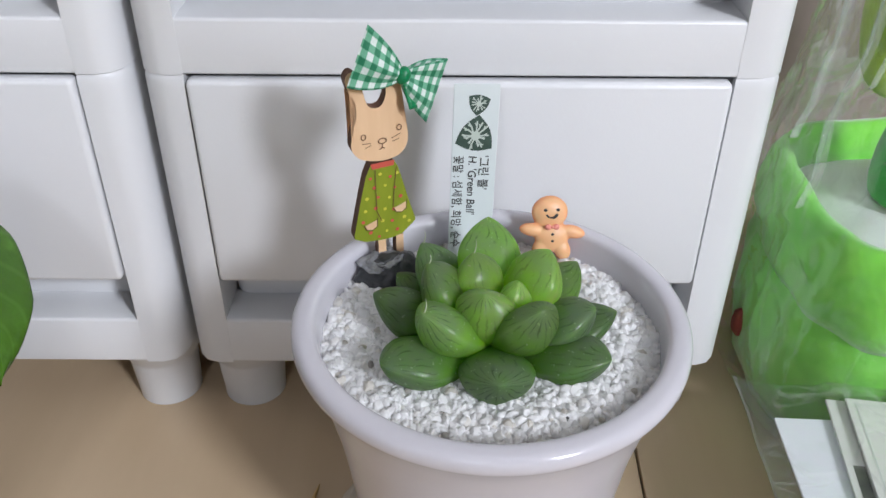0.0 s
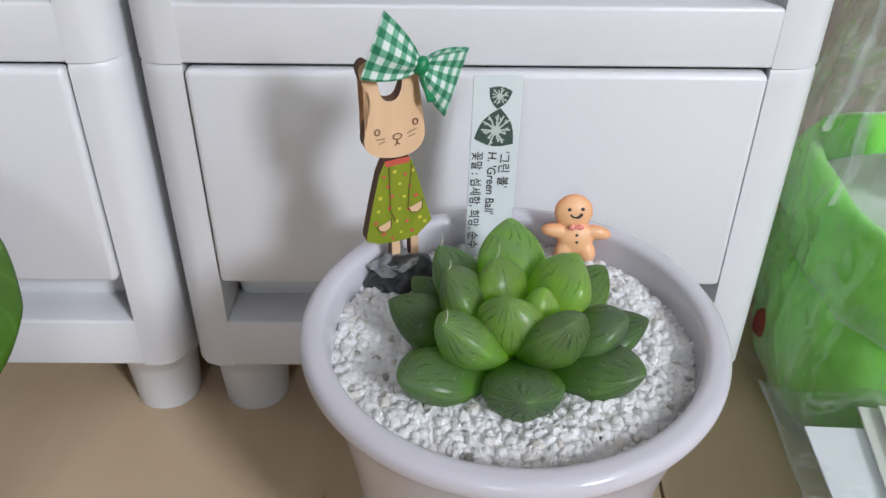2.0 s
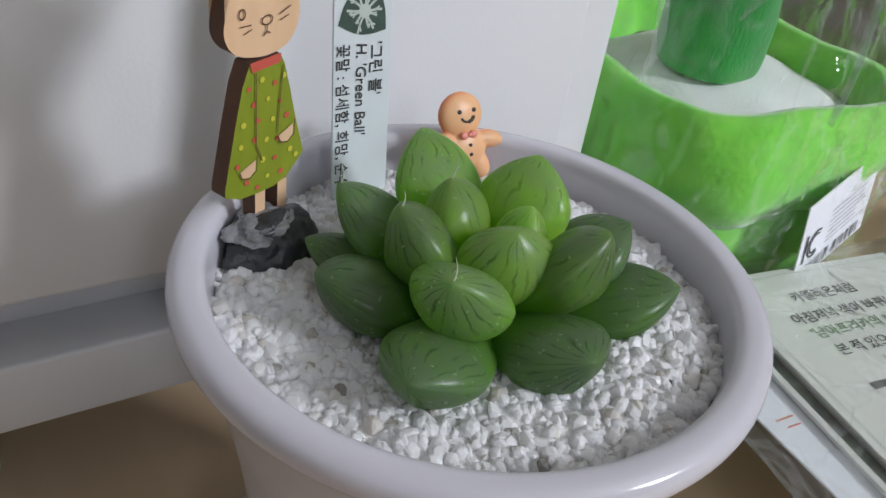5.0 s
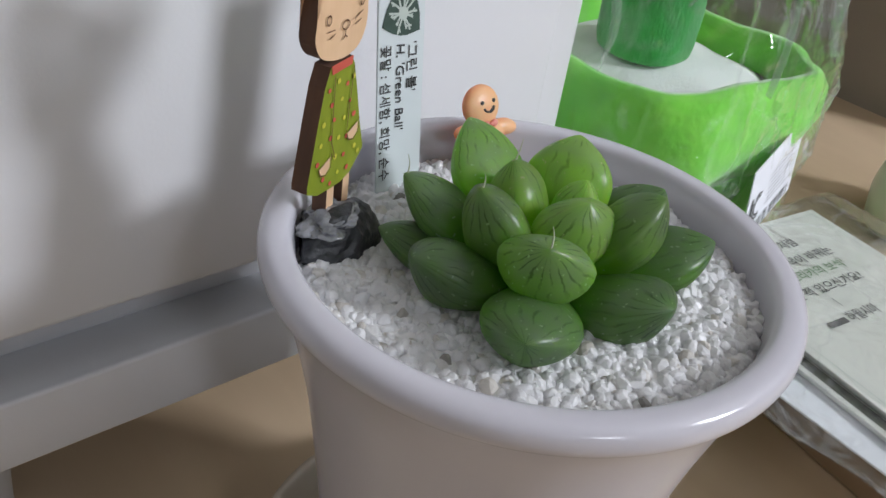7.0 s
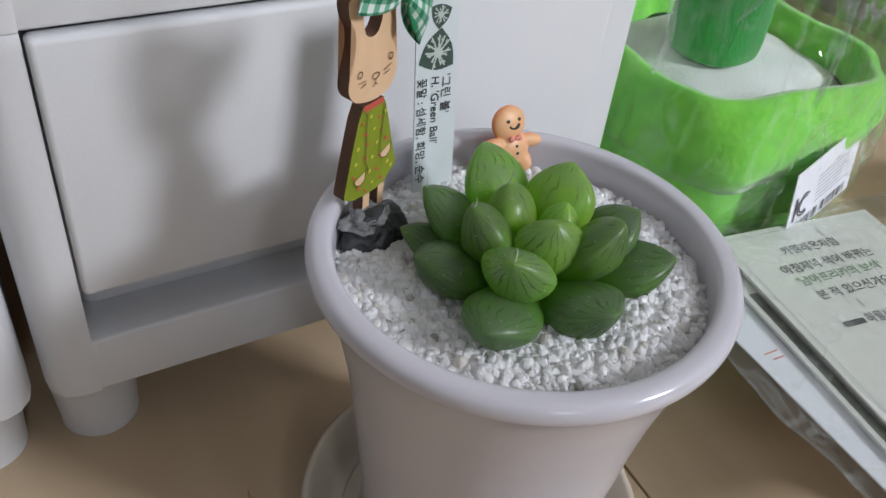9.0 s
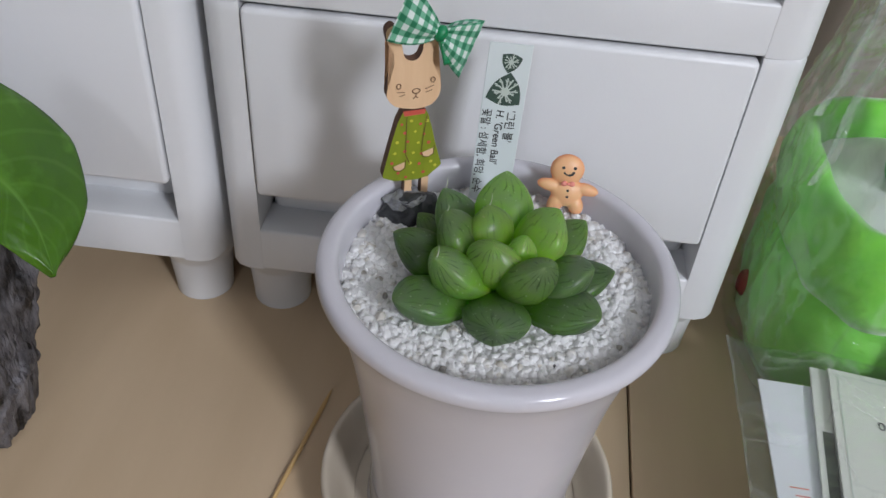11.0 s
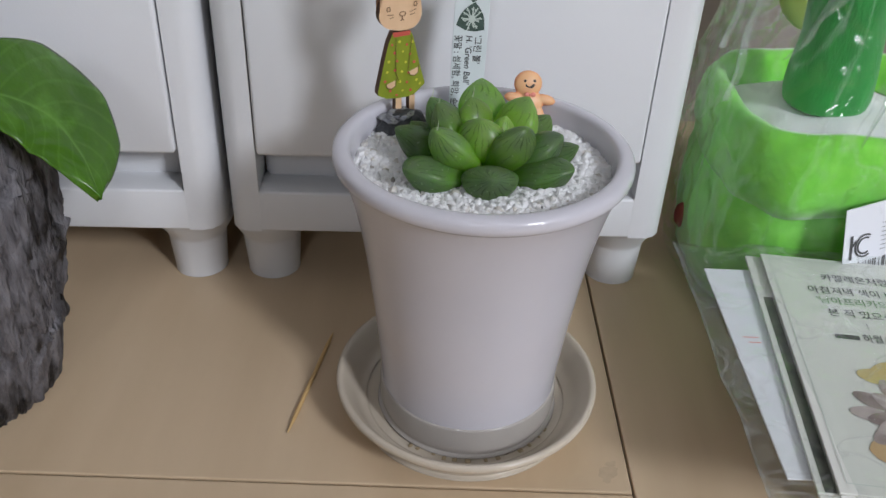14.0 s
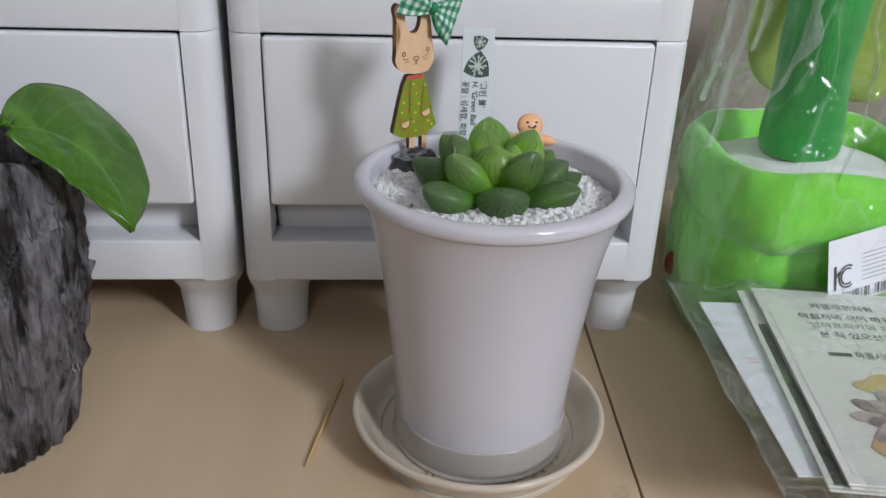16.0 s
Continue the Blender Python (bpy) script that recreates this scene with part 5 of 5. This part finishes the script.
def clear_bag():
    """Clear film round the plush toy, gathered upwards."""
    knots = [(0.052, 0.048, 0.0006), (0.0620, 0.0560, 0.004), (0.0665, 0.0600, 0.030), (0.0640, 0.0610, 0.060), (0.0630, 0.0625, 0.085), (0.0620, 0.0615, 0.105), (0.0575, 0.0560, 0.130), (0.0525, 0.0510, 0.160), (0.0490, 0.0470, 0.195), (0.0450, 0.0430, 0.235), (0.0380, 0.0360, 0.270), (0.020, 0.018, 0.290)]
    zs = [k[2] for k in knots]
    levels = [(float(np.interp(z, zs, [k[0] for k in knots])), float(np.interp(z, zs, [k[1] for k in knots])), float(z)) for z in np.linspace(0.0006, 0.290, 110)]
    bm, rows = shell(levels, 240, 6.0, 0.03, 3.0)
    for v in bm.verts:
        a = math.atan2(v.co.y, v.co.x)
        f = min(1.0, max(0.0, (v.co.z - 0.075) / 0.08))
        q = Vector((math.cos(a) * 3.2, math.sin(a) * 3.2, v.co.z * 26))
        ridge = (1 - min(1.0, abs(noise.noise(q)) * 3.0)) ** 3
        small_ridge = (1 - min(1.0, abs(noise.noise(q * 2.3 + Vector((5, 1, 2)))) * 3.0)) ** 3
        pleat = noise.noise(Vector((math.cos(a) * 7, math.sin(a) * 7, v.co.z * 8)))
        low = max(0.0, 1 - abs(v.co.z - 0.075) / 0.05)
        k = 1 + (0.024 + 0.034 * low) * ridge + (0.012 + 0.020 * low) * small_ridge + f * 0.055 * pleat
        v.co.x *= k
        v.co.y *= k
    bag = thing("plastic_bag", pose(PX, PY, 0), "clear crinkled plastic bag wrapped round the plush toy", "plastic bag")
    film = part("film", bm, FILM, bag)
    film.visible_shadow = False
    rng = random.Random(21)
    # strips along the film's folds, their shine painted as milky white
    for deg, z_a, z_b, wide, drift in ((204, 0.104, 0.286, 0.0070, 4), (254, 0.102, 0.286, 0.0045, -6), (222, 0.130, 0.250, 0.0085, 16), (184, 0.120, 0.270, 0.0055, -10), (288, 0.110, 0.280, 0.0060, 9), (212, 0.150, 0.286, 0.0040, -14)):
        fb = bmesh.new()
        seed = rng.uniform(0, 50)
        strip = []
        for i in range(49):
            u = i / 48
            z = z_a + (z_b - z_a) * u
            hx = float(np.interp(z, zs, [k[0] for k in knots])) + 0.0015
            mid = radians(deg + drift * u + 11 * noise.noise(Vector((u * 2.6, seed, 0))) + 4 * noise.noise(Vector((u * 9, seed, 5))))
            half = wide / hx * 0.5 * (0.35 + 1.5 * abs(noise.noise(Vector((u * 5.5, seed, 3))))) * math.sin(math.pi * (0.02 + 0.96 * u)) ** 0.7
            row = []
            for j in range(5):
                v = j / 4 * 2 - 1
                x, y = squircle(mid + half * v, hx, hx * 0.97, 3.0)
                puff = 1 + 0.055 * (1 - v * v) + 0.02 * noise.noise(Vector((u * 9, v * 2, seed)))
                row.append(fb.verts.new((x * puff, y * puff, z)))
            strip.append(row)
        for p, q in zip(strip, strip[1:]):
            for j in range(4):
                fb.faces.new((p[j], p[j + 1], q[j + 1], q[j]))
        fold = part("fold", fb, SEAM, bag, "fold of film, its bright streak put in as white")
        fold.visible_shadow = False
    return bag


clear_bag()


# ---- cards and papers in a clear sleeve, on a low carton ----
slant = math.degrees(math.atan2(-0.011, 0.0755))
CARD_AT = pose(0.1260, 0.0317, 0.0, 0, 0, slant)
bm = bmesh.new()
box(bm, 0.022, 0.085, -0.105, -0.014, 0.0, 0.0440, 0.0008, 1)
tagged(link_mesh("carton", bm, CARTON, smooth=False, pose_m=CARD_AT), "low plain carton under the papers", "carton")
bm = bmesh.new()
box(bm, -0.0245, 0.050, -0.1220, -0.0060, 0.0445, 0.0452, 0.0002, 1)
sheet = tagged(link_mesh("white_paper", bm, PAPER, smooth=False, pose_m=CARD_AT @ pose(0, 0, 0, 0, 0, 5.5)), "folded white paper sheet beneath the cards", "paper")
bm = bmesh.new()
rng = random.Random(8)
for i in range(2):
    stroke(bm, [(-20 + 1.5 * i, -52 - 3 * i), (-14, -52 - 3 * i)], 0.5, 0, 0)
bmesh.ops.rotate(bm, verts=bm.verts, cent=(0, 0, 0), matrix=Matrix.Rotation(radians(-90), 3, "X"))
stamp = link_mesh("faint_print", bm, PINK, sheet, "faint reddish print", False, pose(0, 0, 0.0454))


def booklet(dx, dy, z, label, top):
    b = thing("card_booklet", CARD_AT @ pose(dx, dy, z), label, "card", "stacked cards")
    for k in range(2):
        bm = bmesh.new()
        box(bm, 0.0, 0.0763, -0.1315, 0.0, 0.0011 * k, 0.0011 * k + 0.0009, 0.0002, 1)
        part("page", bm, CARD, b, smooth=False, at=pose(0.0006 * (1 - k), -0.0006 * (1 - k), 0))
    return b


lower = booklet(-0.0055, 0.0012, 0.0455, "grey-green card under another, mostly covered", False)
card = booklet(0.0, 0.0, 0.0480, "grey-green printed card with dark lettering", True)
ZC = 0.00225
# painted shade: dark green-grey strip in the gap beside the upper card
bm = bmesh.new()
box(bm, 0.0022, 0.0058, -0.1310, -0.0300, 0.00205, 0.00215)
part("shade_strip", bm, GAPSHADE, lower, "dark green-grey strip painted as shade along the edge", smooth=False)


def card_words(words, x0, y0, x1, y1, mat):
    """Words set between two points of the table plane."""
    inv = (CARD_AT @ pose(0, 0, 0)).inverted()
    a, b = inv @ Vector((x0, y0, 0)), inv @ Vector((x1, y1, 0))
    ob = text_mesh("printed_line", words, 0.0054, mat, card, pose(0, 0, 0))
    wdt = max(v.co.x for v in ob.data.vertices) - min(v.co.x for v in ob.data.vertices)
    low = min(v.co.x for v in ob.data.vertices)
    k = (b - a).length / max(wdt, 1e-4)
    ang = math.degrees(math.atan2(b.y - a.y, b.x - a.x))
    ob.matrix_basis = pose(a.x, a.y, ZC, 0, 0, ang) @ Matrix.Diagonal((k, 1, 1, 1)) @ Matrix.Translation((-low, 0, 0))


card_words("\uce74\uba5c\ub808\uc628\ucc98\ub7fc", 0.1455, 0.0125, 0.1715, 0.0088, GREYINK)
card_words("\uc544\uce68\uc800\ub141 \uc0c9\uc774 \ubc14\ub00c\ub294", 0.1370, 0.0043, 0.1800, -0.0012, GREYINK)
card_words("'\ub0a8\uc544\ud504\ub9ac\uce74\uc758 \ubcf4\uc11d'", 0.1378, -0.0028, 0.1768, -0.0082, GREENINK)
card_words("\ubcf8 \uc801 \uc788\uc73c\uc2e0\uac00\uc694?", 0.1392, -0.0110, 0.1750, -0.0158, GREYINK)
wa, wb = CARD_AT @ Vector((0.0284, -0.0550, 0)), CARD_AT @ Vector((0.0434, -0.0550, 0))
card_words("\ud558\uc6d4\uc2dc\uc544", wa.x, wa.y, wb.x, wb.y, GREYINK)
bm = bmesh.new()
# shop mark as plain bars
for x0, x1 in ((18.6, 22.0), (22.8, 26.4)):
    stroke(bm, [(x0, -53.4), (x1, -53.4)], 2.6, 0, 0)
stroke(bm, [(32.0, -43.6), (32.0, -47.8)], 0.25, 0, 0)
bmesh.ops.rotate(bm, verts=bm.verts, cent=(0, 0, 0), matrix=Matrix.Rotation(radians(-90), 3, "X"))
part("printed_bars", bm, GREYINK, card, smooth=False, at=pose(0, 0, ZC + 0.00002))
# thin border line
bm = bmesh.new()
stroke(bm, [(3.0, -3.0), (3.0, -127.5), (73.0, -127.5), (73.0, -3.0), (3.0, -3.0)], 0.25, 0, 0)
bmesh.ops.rotate(bm, verts=bm.verts, cent=(0, 0, 0), matrix=Matrix.Rotation(radians(-90), 3, "X"))
part("printed_border", bm, PALEPRINT, card, smooth=False, at=pose(0, 0, ZC))
# printed picture: pale petals, a yellow bloom and a wooden bowl
bm = bmesh.new()


def flat_ellipse(bm, x, y, rx, ry, turn, z, mat, n=20):
    c, s = math.cos(radians(turn)), math.sin(radians(turn))
    vs = []
    for i in range(n):
        a = 2 * math.pi * i / n
        px, py = rx * math.cos(a) * (1 - 0.25 * math.sin(a) ** 2), ry * math.sin(a)
        vs.append(bm.verts.new(((x + px * c - py * s) / 1000, (y + px * s + py * c) / 1000, z)))
    f = bm.faces.new(vs)
    f.material_index = mat


flat_ellipse(bm, 34, -72, 9, 6, 10, ZC + 0.00002, 1)
flat_ellipse(bm, 26, -75, 6, 4, -10, ZC + 0.00003, 1)
flat_ellipse(bm, 36, -112, 22, 11, 0, ZC + 0.00004, 2)
rng = random.Random(12)
for ring, (r, cnt) in enumerate(((17, 12), (12, 10), (6, 7))):
    for i in range(cnt):
        a = 360 * i / cnt + rng.uniform(-10, 10)
        flat_ellipse(bm, 36 + r * math.cos(radians(a)), -96 + 0.85 * r * math.sin(radians(a)), 6.5, 3.6, a, ZC + 0.00006 + 0.00002 * ring + 0.000001 * i, 0 if i % 2 else 3)
PETAL2 = material("petal_print_light", (0.58, 0.50, 0.48), 0.45, (0.36, 0.29, 0.28), 140)
part("printed_picture", bm, [PETAL, YELLOWPRINT, TAN, PETAL2], card, "printed picture of a pale grey-pink bloom", smooth=False)


def sleeve():
    """Clear sleeve: two wavy films joined at the edge, with folded margins."""
    bm = bmesh.new()
    nx, ny = 44, 60
    x0, x1, y0, y1 = -0.0385, 0.098, -0.155, 0.0115
    grids = []
    for top in (0, 1):
        g = []
        for j in range(ny + 1):
            row = []
            for i in range(nx + 1):
                u, v = i / nx, j / ny
                x, y = x0 + (x1 - x0) * u, y0 + (y1 - y0) * v
                edge = min(u, 1 - u, v * 1.2, (1 - v) * 1.2)
                rise = min(1.0, edge / 0.07) ** 0.6
                wave = 0.0012 * noise.noise(Vector((x * 90, y * 30, 3 * top))) + 0.0008 * noise.noise(Vector((x * 200, y * 120, 7 + top)))
                z = (0.0445 + (0.0085 if x > -0.008 else 0.0042) * rise + (0.6 if x > -0.02 else 2.2) * wave * rise) if top else 0.0441 - 0.0004 * rise
                z += 0.0030 * (1 - rise) * noise.noise(Vector((x * 40, y * 40, 1.0)))
                xx = x + 0.0007 * noise.noise(Vector((y * 45, u * 2, 2.0))) + 0.0035 + 0.0170 * (1 - v) * (1 - u)
                row.append(bm.verts.new((xx, y, z)))
            g.append(row)
        grids.append(g)
        for j in range(ny):
            for i in range(nx):
                bm.faces.new((g[j][i], g[j][i + 1], g[j + 1][i + 1], g[j + 1][i]))
    ob = link_mesh("clear_sleeve", bm, SLEEVE, pose_m=CARD_AT)
    for side_x, y_a, y_b in ((x0 + 0.0021, y0, y1),):
        sb = bmesh.new()
        strip = []
        for j in range(61):
            v = j / 60
            y = y_a + (y_b - y_a) * v
            xx = side_x + 0.0007 * noise.noise(Vector((y * 45, 0, 2.0))) + 0.0035 + 0.0170 * (1 - v)
            zz = 0.0452 + 0.0030 * noise.noise(Vector((side_x * 40, y * 40, 1.0)))
            strip.append([sb.verts.new((xx - 0.0021, y, zz - 0.0006)), sb.verts.new((xx - 0.0015, y, zz + 0.0004))])
        for a, b in zip(strip, strip[1:]):
            sb.faces.new((a[0], a[1], b[1], b[0]))
        part("sealed_edge", sb, SEAM, ob, "whitish sealed edge")
    ob.visible_shadow = False
    return tagged(ob, "clear plastic sleeve holding cards and white paper", "plastic sleeve")


sleeve()


# ---- pale porcelain box further along the floor ----
def porcelain_box():
    jar = thing("porcelain_holder", pose(0.335, 0.020, 0, 0, 0, 18), "pale rounded porcelain holder with a dark opening", "holder")
    bm, rows = shell([(0.026, 0.020, 0.0), (0.031, 0.024, 0.003), (0.033, 0.026, 0.018), (0.031, 0.024, 0.034), (0.025, 0.019, 0.040), (0.010, 0.0065, 0.0415), (0.0095, 0.006, 0.040), (0.009, 0.0055, 0.020)], 64, 0, 0.0, 2.6)
    bm.faces.new(rows[-1])
    bm.faces.new(list(reversed(rows[0])))
    part("body", bm, PORCELAIN, jar)
    # black disc across the mouth stands in for the shade inside
    bm, rows = shell([(0.0092, 0.0058, 0.0), (0.0085, 0.0052, 0.0004)], 32, 0, 0.0, 2.6)
    bm.faces.new(rows[-1])
    part("opening", bm, INK, jar, "black disc painted as the hollow's shade", at=pose(0, 0, 0.0385))
    return jar


porcelain_box()
